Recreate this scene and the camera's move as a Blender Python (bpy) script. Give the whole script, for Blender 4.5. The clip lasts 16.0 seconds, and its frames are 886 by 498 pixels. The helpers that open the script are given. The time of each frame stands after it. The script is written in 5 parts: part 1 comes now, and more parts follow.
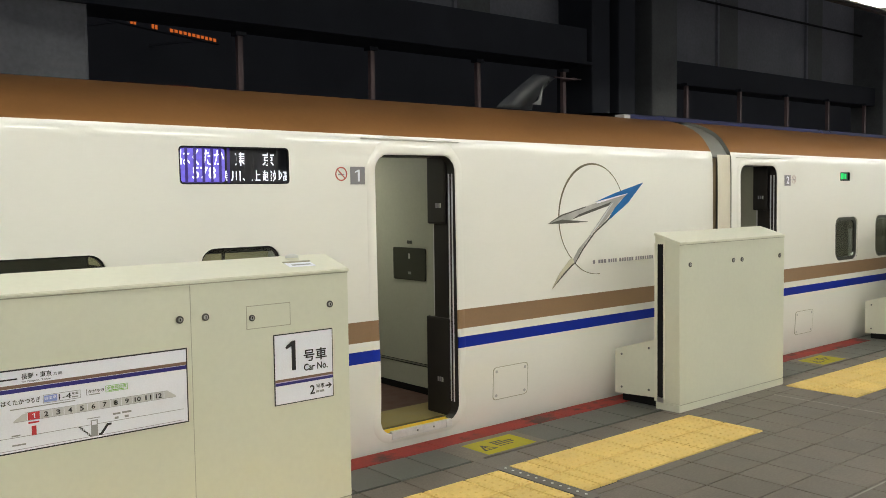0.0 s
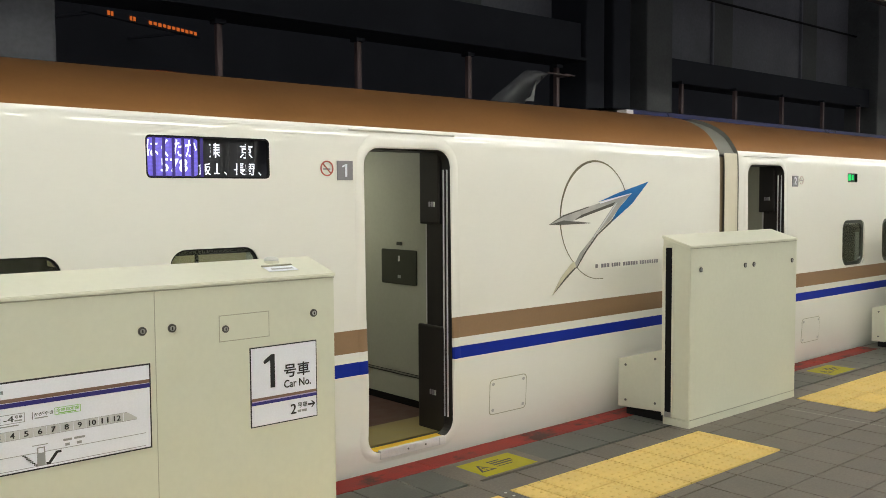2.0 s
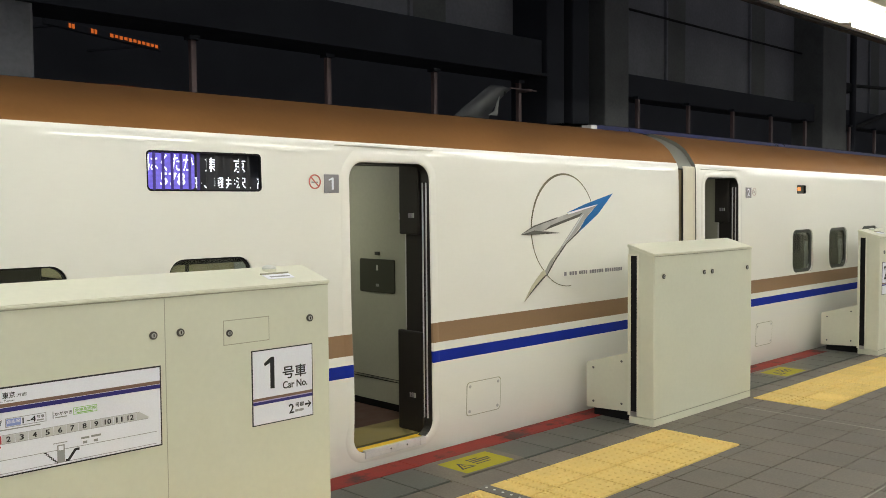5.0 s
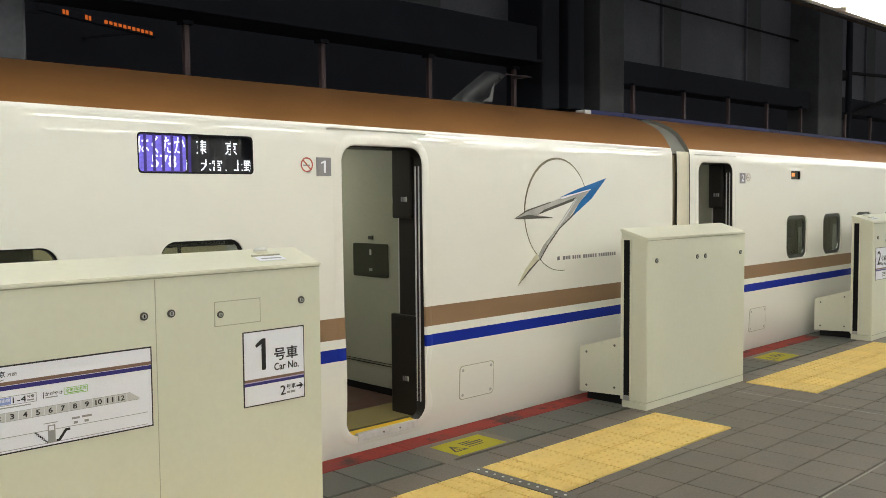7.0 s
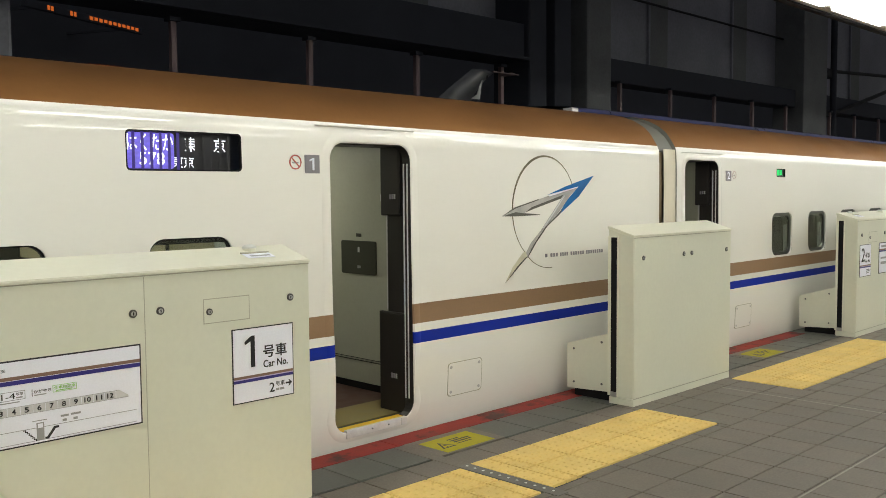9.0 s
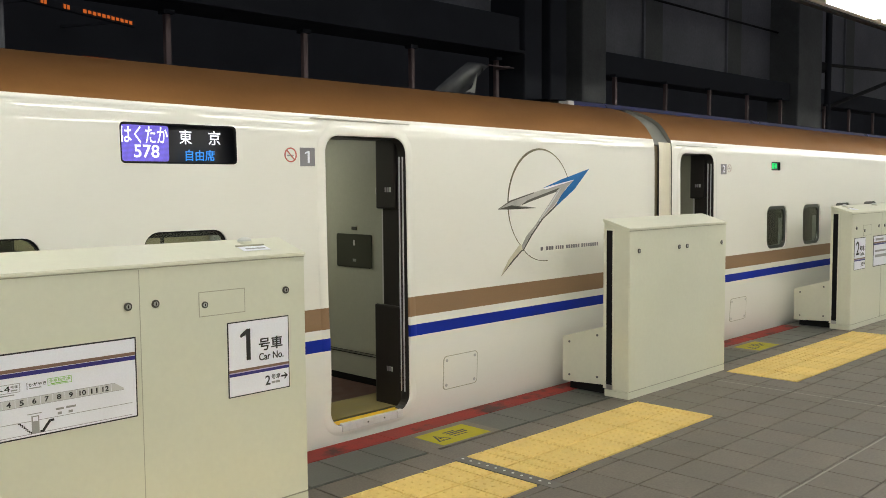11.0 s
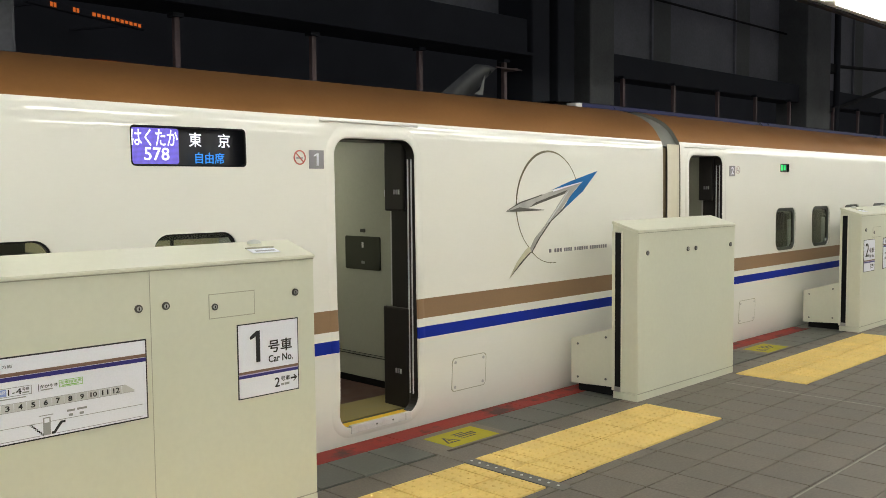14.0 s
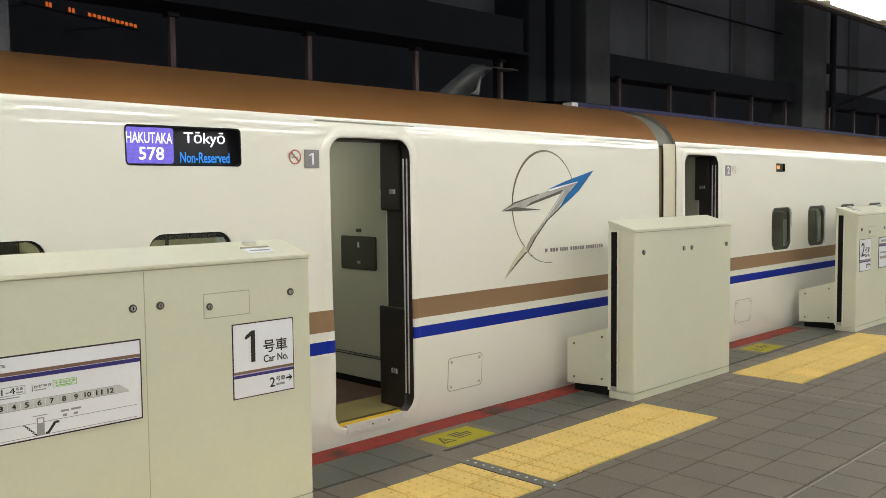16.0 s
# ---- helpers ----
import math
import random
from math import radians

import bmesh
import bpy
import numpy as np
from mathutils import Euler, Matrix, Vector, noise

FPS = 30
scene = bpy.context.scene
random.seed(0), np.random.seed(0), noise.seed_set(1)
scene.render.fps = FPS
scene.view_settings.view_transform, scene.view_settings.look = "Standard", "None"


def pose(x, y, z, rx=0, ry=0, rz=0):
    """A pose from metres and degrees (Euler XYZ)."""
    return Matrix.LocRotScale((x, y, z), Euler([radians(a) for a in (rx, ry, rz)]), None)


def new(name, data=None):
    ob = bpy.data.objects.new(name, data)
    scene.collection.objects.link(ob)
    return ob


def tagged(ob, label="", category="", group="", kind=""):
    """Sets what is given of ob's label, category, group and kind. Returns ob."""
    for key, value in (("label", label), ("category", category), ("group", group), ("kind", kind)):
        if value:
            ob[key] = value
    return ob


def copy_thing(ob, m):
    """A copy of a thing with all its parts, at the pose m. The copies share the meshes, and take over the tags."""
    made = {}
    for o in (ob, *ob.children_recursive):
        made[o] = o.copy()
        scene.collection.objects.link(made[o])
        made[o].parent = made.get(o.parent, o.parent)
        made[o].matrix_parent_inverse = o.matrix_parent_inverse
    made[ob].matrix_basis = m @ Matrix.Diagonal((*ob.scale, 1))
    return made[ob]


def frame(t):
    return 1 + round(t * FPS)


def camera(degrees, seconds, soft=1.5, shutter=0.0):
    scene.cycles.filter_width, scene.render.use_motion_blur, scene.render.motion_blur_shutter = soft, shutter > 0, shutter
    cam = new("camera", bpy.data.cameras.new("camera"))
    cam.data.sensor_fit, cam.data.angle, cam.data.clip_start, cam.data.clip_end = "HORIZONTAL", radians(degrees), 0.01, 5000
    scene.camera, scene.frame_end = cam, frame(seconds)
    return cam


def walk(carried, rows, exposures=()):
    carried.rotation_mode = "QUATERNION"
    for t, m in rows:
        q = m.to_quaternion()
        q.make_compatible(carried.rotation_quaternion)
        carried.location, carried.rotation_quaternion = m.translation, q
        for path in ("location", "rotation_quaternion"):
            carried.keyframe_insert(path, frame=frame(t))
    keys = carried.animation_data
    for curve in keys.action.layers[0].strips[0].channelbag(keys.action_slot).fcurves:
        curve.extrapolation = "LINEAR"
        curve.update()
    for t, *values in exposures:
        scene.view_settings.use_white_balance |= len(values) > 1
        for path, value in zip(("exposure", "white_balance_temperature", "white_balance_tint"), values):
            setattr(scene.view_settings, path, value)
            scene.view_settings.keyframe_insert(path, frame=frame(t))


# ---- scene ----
cam = camera(52.2, 16.0, soft=0.8)
PATH = [
    (0.0, -2.202, -3.500, 1.623, 86.440, 0.770, -40.185), (0.5, -2.114, -3.329, 1.613, 86.455, 0.650, -40.510),
    (1.0, -2.048, -3.236, 1.609, 86.368, 0.555, -40.755), (1.5, -2.104, -3.300, 1.618, 86.395, 0.595, -41.000),
    (2.0, -1.945, -3.088, 1.606, 86.460, 0.320, -41.258), (2.5, -2.002, -3.168, 1.607, 86.540, 0.500, -41.330),
    (3.0, -2.012, -3.174, 1.613, 86.600, 0.392, -41.850), (5.5, -2.281, -3.217, 1.602, 87.195, 0.472, -44.355),
    (6.0, -2.253, -3.243, 1.582, 87.084, 0.412, -44.389), (6.5, -2.244, -3.208, 1.573, 86.815, 0.456, -44.311),
    (7.0, -2.238, -3.217, 1.573, 86.48, 0.461, -44.336), (7.5, -2.239, -3.213, 1.574, 86.412, 0.455, -44.377),
    (8.0, -2.246, -3.216, 1.573, 86.376, 0.472, -44.621), (8.5, -2.251, -3.216, 1.572, 86.348, 0.451, -44.984),
    (9.0, -2.256, -3.222, 1.574, 86.304, 0.421, -45.167), (9.5, -2.256, -3.219, 1.572, 86.297, 0.433, -45.364),
    (12.0, -2.253, -3.214, 1.567, 85.739, 0.457, -45.429), (12.5, -2.252, -3.213, 1.568, 85.824, 0.464, -45.218),
    (13.0, -2.252, -3.209, 1.568, 85.916, 0.493, -45.148), (13.5, -2.26, -3.217, 1.568, 86.008, 0.509, -45.053),
    (14.0, -2.265, -3.215, 1.569, 86.053, 0.502, -45.018), (14.5, -2.273, -3.216, 1.568, 86.133, 0.523, -45.049),
    (15.0, -2.264, -3.218, 1.566, 86.137, 0.537, -45.049), (15.5, -2.26, -3.217, 1.563, 86.119, 0.571, -45.122),
    (16.0, -2.255, -3.213, 1.563, 86.082, 0.55, -45.231)]
walk(cam, [(r[0], pose(*r[1:])) for r in PATH], exposures=[(0.0, 0.0), (16.0, 0.0)])

# ---- light: the strip lights over the platform, and a faint ambient fill added over the tracks ----
LAMP = 9.3
world = bpy.data.worlds.new("ambient_fill_over_the_tracks")
scene.world = world
world.use_nodes = True
world.node_tree.nodes["Background"].inputs[0].default_value = (0.60, 0.61, 0.66, 1)
world.node_tree.nodes["Background"].inputs[1].default_value = 0.17

# ---- plan ----
YT = 1.09       # skin of the train
YE = 1.045      # edge of the platform
YF = 0.359      # front of the platform gates
CEIL = 3.34

# ---- materials ----


def material(name, color, rough=0.5, metal=0.0, var=0.06, scale=6.0, grain=0.03, bump=0.0, bump_scale=60.0, bump_depth=0.004, coat=0.0, rand=0.0, stretch=None, dirt=0.0, dirt_color=(0.08, 0.07, 0.055), spec=0.5):
    m = bpy.data.materials.new(name)
    m.use_nodes = True
    nt = m.node_tree
    n, l = nt.nodes, nt.links
    b = n["Principled BSDF"]
    b.inputs["Roughness"].default_value = rough
    b.inputs["Metallic"].default_value = metal
    b.inputs["Specular IOR Level"].default_value = spec
    if coat:
        b.inputs["Coat Weight"].default_value = coat
        b.inputs["Coat Roughness"].default_value = 0.02
        b.inputs["Coat IOR"].default_value = 1.66 if coat > 0.8 else 1.5
    tc = n.new("ShaderNodeTexCoord")
    geo = n.new("ShaderNodeNewGeometry")
    pos = geo.outputs["Position"]
    if stretch:
        mp = n.new("ShaderNodeMapping")
        mp.inputs["Scale"].default_value = stretch
        l.new(pos, mp.inputs["Vector"])
        pos = mp.outputs["Vector"]
    big = n.new("ShaderNodeTexNoise")
    big.inputs["Scale"].default_value = scale
    big.inputs["Detail"].default_value = 5
    l.new(pos, big.inputs["Vector"])
    fine = n.new("ShaderNodeTexNoise")
    fine.inputs["Scale"].default_value = scale * 22
    fine.inputs["Detail"].default_value = 3
    l.new(pos, fine.inputs["Vector"])

    def lerp(src, lo, hi):
        r = n.new("ShaderNodeMapRange")
        r.inputs["From Min"].default_value, r.inputs["From Max"].default_value = 0.25, 0.75
        r.inputs["To Min"].default_value, r.inputs["To Max"].default_value = lo, hi
        l.new(src, r.inputs["Value"])
        return r.outputs["Result"]

    def times(a, c):
        q = n.new("ShaderNodeMath")
        q.operation = "MULTIPLY"
        l.new(a, q.inputs[0])
        l.new(c, q.inputs[1])
        return q.outputs[0]

    value = times(lerp(big.outputs["Fac"], 1 - var, 1 + var), lerp(fine.outputs["Fac"], 1 - grain, 1 + grain))
    if rand:
        oi = n.new("ShaderNodeObjectInfo")
        r = n.new("ShaderNodeMapRange")
        r.inputs["To Min"].default_value, r.inputs["To Max"].default_value = 1 - rand, 1 + rand
        l.new(oi.outputs["Random"], r.inputs["Value"])
        value = times(value, r.outputs["Result"])
        r2 = n.new("ShaderNodeMapRange")
        r2.inputs["To Min"].default_value, r2.inputs["To Max"].default_value = 1 - rand, 1 + rand
        l.new(geo.outputs["Random Per Island"], r2.inputs["Value"])
        value = times(value, r2.outputs["Result"])
    mix = n.new("ShaderNodeMix")
    mix.data_type = "RGBA"
    mix.blend_type = "MULTIPLY"
    mix.inputs["Factor"].default_value = 1
    mix.inputs["A"].default_value = (*color, 1)
    l.new(value, mix.inputs["B"])
    out = mix.outputs["Result"]
    if dirt:
        dn = n.new("ShaderNodeTexNoise")
        dn.inputs["Scale"].default_value = scale * 0.7
        dn.inputs["Detail"].default_value = 8
        dn.inputs["Roughness"].default_value = 0.7
        l.new(pos, dn.inputs["Vector"])
        r = n.new("ShaderNodeMapRange")
        r.inputs["From Min"].default_value, r.inputs["From Max"].default_value = 0.52, 0.8
        r.inputs["To Max"].default_value = dirt
        l.new(dn.outputs["Fac"], r.inputs["Value"])
        dm = n.new("ShaderNodeMix")
        dm.data_type = "RGBA"
        l.new(r.outputs["Result"], dm.inputs["Factor"])
        l.new(out, dm.inputs["A"])
        dm.inputs["B"].default_value = (*dirt_color, 1)
        out = dm.outputs["Result"]
    l.new(out, b.inputs["Base Color"])
    l.new(lerp(big.outputs["Fac"], rough * 0.85, min(1.0, rough * 1.15)), b.inputs["Roughness"])
    if bump:
        bn = n.new("ShaderNodeTexNoise")
        bn.inputs["Scale"].default_value = bump_scale
        bn.inputs["Detail"].default_value = 4
        l.new(pos, bn.inputs["Vector"])
        bp = n.new("ShaderNodeBump")
        bp.inputs["Strength"].default_value = bump
        bp.inputs["Distance"].default_value = bump_depth
        l.new(bn.outputs["Fac"], bp.inputs["Height"])
        l.new(bp.outputs["Normal"], b.inputs["Normal"])
    return m


def glow(name, color, strength, base=(0.02, 0.02, 0.02), dots=False):
    m = bpy.data.materials.new(name)
    m.use_nodes = True
    n, l = m.node_tree.nodes, m.node_tree.links
    b = n["Principled BSDF"]
    b.inputs["Base Color"].default_value = (*base, 1)
    b.inputs["Roughness"].default_value = 0.4
    b.inputs["Emission Color"].default_value = (*color, 1)
    b.inputs["Emission Strength"].default_value = strength
    if dots:
        # the grid of single diodes
        g = n.new("ShaderNodeNewGeometry")
        mp = n.new("ShaderNodeVectorMath")
        mp.operation = "SCALE"
        mp.inputs["Scale"].default_value = 160.0
        l.new(g.outputs["Position"], mp.inputs[0])
        v = n.new("ShaderNodeTexVoronoi")
        v.inputs["Randomness"].default_value = 0.0
        v.inputs["Scale"].default_value = 1.0
        l.new(mp.outputs["Vector"], v.inputs["Vector"])
        r = n.new("ShaderNodeMapRange")
        r.inputs["From Min"].default_value, r.inputs["From Max"].default_value = 0.2, 0.75
        r.inputs["To Min"].default_value, r.inputs["To Max"].default_value = strength * 1.25, strength * 0.55
        l.new(v.outputs["Distance"], r.inputs["Value"])
        l.new(r.outputs["Result"], b.inputs["Emission Strength"])
    return m


def glass(name, tint=(0.7, 0.75, 0.72)):
    m = bpy.data.materials.new(name)
    m.use_nodes = True
    n, l = m.node_tree.nodes, m.node_tree.links
    b = n["Principled BSDF"]
    b.inputs["Base Color"].default_value = (*tint, 1)
    b.inputs["Roughness"].default_value = 0.02
    b.inputs["IOR"].default_value = 1.45
    b.inputs["Transmission Weight"].default_value = 1.0
    return m


M = {}
M["white"] = material("train_white_paint", (0.86, 0.845, 0.785), 0.42, var=0.015, scale=1.2, grain=0.008, coat=0.9, bump=0.18, bump_scale=1.1, bump_depth=0.012, stretch=(0.7, 1.0, 2.2))
M["brown"] = material("copper_brown_paint", (0.285, 0.134, 0.046), 0.5, metal=0.55, var=0.05, scale=1.5, grain=0.03, spec=0.15)
M["stripe"] = material("bronze_stripe", (0.29, 0.182, 0.103), 0.4, metal=0.05, var=0.04, scale=3, spec=0.3)
M["blue"] = material("deep_blue_stripe", (0.008, 0.026, 0.31), 0.5, var=0.05, scale=3, spec=0.15)
M["navy"] = material("navy_roof_paint", (0.012, 0.016, 0.10), 0.3, var=0.1, scale=2, coat=0.9)
M["hood"] = material("grey_hood_fabric", (0.20, 0.20, 0.18), 0.65, var=0.06, scale=5)
M["hood_beige"] = material("beige_hood_rubber", (0.70, 0.65, 0.52), 0.45, var=0.06, scale=5, stretch=(1, 1, 0.1), dirt=0.2)
M["frame_olive"] = material("olive_black_window_frame", (0.030, 0.033, 0.026), 0.35, var=0.1)
M["dome"] = material("pale_dome_plastic", (0.62, 0.63, 0.60), 0.3, var=0.03)
M["rubber"] = material("black_rubber", (0.009, 0.009, 0.010), 0.55, var=0.1, spec=0.15)
M["gate"] = material("gate_cream_paint", (0.69, 0.695, 0.57), 0.36, var=0.025, scale=1.5, grain=0.02, bump=0.06, bump_scale=240)
M["gate_lid"] = material("gate_lid_paint", (0.735, 0.73, 0.605), 0.33, var=0.025, scale=1.5, grain=0.02, bump=0.05, bump_scale=240)
M["gate_seam"] = material("gate_seam", (0.42, 0.415, 0.32), 0.6)
M["steel"] = material("brushed_steel", (0.5, 0.5, 0.48), 0.32, metal=0.9, var=0.08, scale=14, grain=0.08)
M["screw"] = material("dull_screw_steel", (0.16, 0.16, 0.15), 0.4, metal=0.8)
M["lock"] = material("dark_lock_steel", (0.10, 0.096, 0.086), 0.4, metal=0.6)
M["gap"] = material("brown_gap_shade", (0.17, 0.13, 0.07), 0.6)
M["ring"] = material("emblem_bronze_line", (0.17, 0.15, 0.095), 0.35, metal=0.4, var=0.4, scale=4)
M["sill"] = material("sill_aluminium", (0.72, 0.72, 0.70), 0.4, metal=0.25, var=0.08, scale=18, grain=0.08, dirt=0.2)
M["tile"] = material("grey_paving_tile", (0.140, 0.120, 0.099), 0.52, var=0.22, scale=3.0, grain=0.16, bump=0.3, bump_scale=90, rand=0.08, dirt=0.6)
M["mortar"] = material("dark_joint_mortar", (0.042, 0.039, 0.034), 0.8, var=0.15)
M["edge"] = material("green_grey_edge_stone", (0.098, 0.100, 0.088), 0.52, var=0.24, scale=4, grain=0.14, bump=0.25, rand=0.09, dirt=0.6)
M["red"] = material("worn_red_edge_paint", (0.27, 0.037, 0.030), 0.7, spec=0.2, var=0.24, scale=5, grain=0.14, bump=0.2, dirt=2.6, dirt_color=(0.075, 0.035, 0.03))
M["tactile"] = material("yellow_tactile_tile", (0.72, 0.515, 0.165), 0.75, var=0.07, scale=4, grain=0.05, bump=0.1, rand=0.04, dirt=0.25, dirt_color=(0.34, 0.24, 0.09))
M["pale"] = material("pale_joint_filler", (0.30, 0.285, 0.25), 0.7, var=0.2)
M["plate"] = material("dark_joint_plate", (0.13, 0.123, 0.11), 0.45, metal=0.2, var=0.12, scale=8)
M["label"] = material("yellow_floor_label", (0.42, 0.37, 0.015), 0.6, spec=0.2, var=0.06, scale=9, dirt=0.3)
M["ink"] = material("black_ink", (0.015, 0.015, 0.017), 0.5)
M["sign_white"] = material("sign_white_film", (0.87, 0.88, 0.96), 0.35, var=0.015)
M["sign_brown"] = material("sign_brown_film", (0.22, 0.13, 0.09), 0.4)
M["sign_blue"] = material("sign_navy_film", (0.03, 0.025, 0.20), 0.4)
M["sign_lilac"] = material("sign_lilac_film", (0.50, 0.42, 0.62), 0.4)
M["sign_red"] = material("sign_red_film", (0.62, 0.05, 0.06), 0.4)
M["sign_green"] = material("sign_green_film", (0.30, 0.58, 0.16), 0.4)
M["sign_sky"] = material("sign_pale_blue_film", (0.30, 0.38, 0.75), 0.4)
M["sign_grey"] = material("sign_grey_film", (0.33, 0.33, 0.34), 0.4)
M["sign_light"] = material("sign_light_grey_film", (0.62, 0.62, 0.63), 0.4)
M["plate_grey"] = material("number_plate_grey", (0.25, 0.24, 0.26), 0.35)
M["no_smoke"] = material("sign_dull_red", (0.52, 0.12, 0.10), 0.4)
M["no_smoke_pale"] = material("sign_faded_red", (0.60, 0.48, 0.45), 0.4)
M["silver"] = material("emblem_silver", (0.40, 0.39, 0.37), 0.38, metal=0.45, var=0.35, scale=7)
M["silver_dark"] = material("emblem_dark_silver", (0.12, 0.115, 0.10), 0.35, metal=0.5)
M["emblem_blue"] = material("emblem_blue", (0.008, 0.145, 0.43), 0.4, var=0.2, scale=6, spec=0.25)
M["gold"] = material("emblem_gold", (0.62, 0.59, 0.45), 0.35, metal=0.3, var=0.15, scale=8)
M["inner"] = material("vestibule_green_grey_panel", (0.43, 0.44, 0.36), 0.42, var=0.03, scale=2)
M["inner_box"] = material("vestibule_dark_box", (0.055, 0.058, 0.045), 0.35, var=0.06)
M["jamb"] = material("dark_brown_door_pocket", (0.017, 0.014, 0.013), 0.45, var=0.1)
M["cabin_floor"] = material("brown_cabin_floor", (0.085, 0.040, 0.030), 0.6, var=0.12, scale=9, grain=0.15)
M["cabin_yellow"] = material("ochre_threshold_floor", (0.25, 0.20, 0.075), 0.6, var=0.1, scale=9, grain=0.1)
M["yellow_edge"] = material("yellow_step_edge", (0.85, 0.55, 0.03), 0.45, var=0.05)
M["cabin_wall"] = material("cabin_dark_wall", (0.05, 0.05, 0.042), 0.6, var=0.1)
M["rack"] = material("olive_rack_panel", (0.46, 0.42, 0.27), 0.5, var=0.08)
M["seat"] = material("seat_olive_brown_cloth", (0.075, 0.070, 0.050), 0.8, var=0.1, scale=20)
M["cabin_pale"] = material("cabin_pale_panel", (0.42, 0.44, 0.42), 0.5, var=0.05)
M["concrete"] = material("dark_sooty_concrete", (0.20, 0.205, 0.228), 0.8, var=0.22, scale=0.9, grain=0.1, bump=0.3, bump_scale=20, dirt=0.5, dirt_color=(0.09, 0.09, 0.10))
M["concrete_light"] = material("stained_concrete_column", (0.13, 0.135, 0.135), 0.8, var=0.2, scale=1.3, grain=0.1, bump=0.3, bump_scale=20, dirt=0.5, dirt_color=(0.04, 0.04, 0.04))
M["steelwork"] = material("dark_painted_steelwork", (0.040, 0.043, 0.052), 0.7, var=0.15, scale=2, spec=0.1)
M["void"] = material("soot_black_wall", (0.10, 0.105, 0.12), 0.9, var=0.2, scale=0.6)
M["post"] = material("dusty_rose_steel_post", (0.18, 0.125, 0.125), 0.6, var=0.12, scale=6)
M["glassy"] = glass("tinted_window_glass", (0.63, 0.68, 0.61))
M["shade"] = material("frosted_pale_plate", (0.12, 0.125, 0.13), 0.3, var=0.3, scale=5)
M["ceiling"] = material("grey_ceiling_panel", (0.62, 0.60, 0.55), 0.7, var=0.06, scale=1.5)
M["back_wall"] = material("pale_platform_wall", (0.72, 0.70, 0.65), 0.6, var=0.06, scale=1.2)
M["track_bed"] = material("dark_track_slab", (0.25, 0.25, 0.25), 0.85, var=0.2, scale=3)
M["tube"] = glow("lit_strip_diffuser", (0.955, 0.96, 0.89), 2.05 * LAMP, (0.8, 0.8, 0.8))
M["tube_back"] = glow("lit_back_diffuser", (0.955, 0.965, 0.90), 2.5 * LAMP, (0.8, 0.8, 0.8))
M["tube_edge"] = glow("lit_edge_diffuser", (0.955, 0.96, 0.89), 0.70 * LAMP, (0.8, 0.8, 0.8))
M["cabin_lamp"] = glow("cabin_ceiling_diffuser", (0.98, 0.96, 0.80), 6.0, (0.8, 0.8, 0.8))
M["cabin_tube"] = glow("cabin_strip_diffuser", (0.98, 0.96, 0.84), 20.0, (0.8, 0.8, 0.8))
M["led_white"] = glow("led_white", (0.92, 0.93, 1.0), 1.6, dots=True)
M["led_violet"] = glow("led_violet", (0.22, 0.165, 0.92), 0.85, dots=True)
M["led_dim"] = glow("led_dim_violet", (0.05, 0.015, 0.35), 0.5)
M["led_sky"] = glow("led_sky_blue", (0.02, 0.32, 1.0), 1.2, dots=True)
M["led_off"] = material("led_matrix_black", (0.012, 0.012, 0.016), 0.35)
M["led_green"] = glow("led_green", (0.0, 0.75, 0.16), 1.1)
M["led_orange"] = glow("led_orange", (1.0, 0.33, 0.08), 1.3)
M["led_amber"] = glow("led_amber", (1.0, 0.20, 0.03), 0.5)

# ---- mesh helpers ----


def add_box(bm, x0, x1, y0, y1, z0, z1, bevel=0.0):
    vs = [bm.verts.new((x, y, z)) for x in (x0, x1) for y in (y0, y1) for z in (z0, z1)]
    fs = [bm.faces.new([vs[i] for i in f]) for f in ((0, 1, 3, 2), (4, 6, 7, 5), (0, 4, 5, 1), (2, 3, 7, 6), (0, 2, 6, 4), (1, 5, 7, 3))]
    if bevel:
        es = list({e for f in fs for e in f.edges})
        bmesh.ops.bevel(bm, geom=es, offset=bevel, segments=2, affect="EDGES", profile=0.6)
    return bm


def box(x0, x1, y0, y1, z0, z1, bevel=0.0):
    return add_box(bmesh.new(), x0, x1, y0, y1, z0, z1, bevel)


def add_prism(bm, pts, lift, thick):
    """Extrude a flat outline: lift(u, v, depth) gives the point."""
    a = [bm.verts.new(lift(u, v, 0.0)) for u, v in pts]
    b = [bm.verts.new(lift(u, v, thick)) for u, v in pts]
    n = len(pts)
    bm.faces.new(a)
    bm.faces.new(b[::-1])
    for i in range(n):
        bm.faces.new((a[i], b[i], b[(i + 1) % n], a[(i + 1) % n]))
    return bm


def front(y):
    return lambda u, v, d: (u, y + d, v)


def flat(z):
    return lambda u, v, d: (u, v, z - d)


def plaque(pts, y, thick=0.002):
    bm = add_prism(bmesh.new(), pts, front(y), thick)
    bmesh.ops.recalc_face_normals(bm, faces=bm.faces)
    return bm


def rect(x0, x1, z0, z1):
    return [(x0, z0), (x1, z0), (x1, z1), (x0, z1)]


def rounded(x0, x1, z0, z1, r, n=6):
    out = []
    for cx, cz, a in ((x1 - r, z0 + r, -90), (x1 - r, z1 - r, 0), (x0 + r, z1 - r, 90), (x0 + r, z0 + r, 180)):
        for i in range(n + 1):
            t = radians(a + 90 * i / n)
            out.append((cx + r * math.cos(t), cz + r * math.sin(t)))
    return out


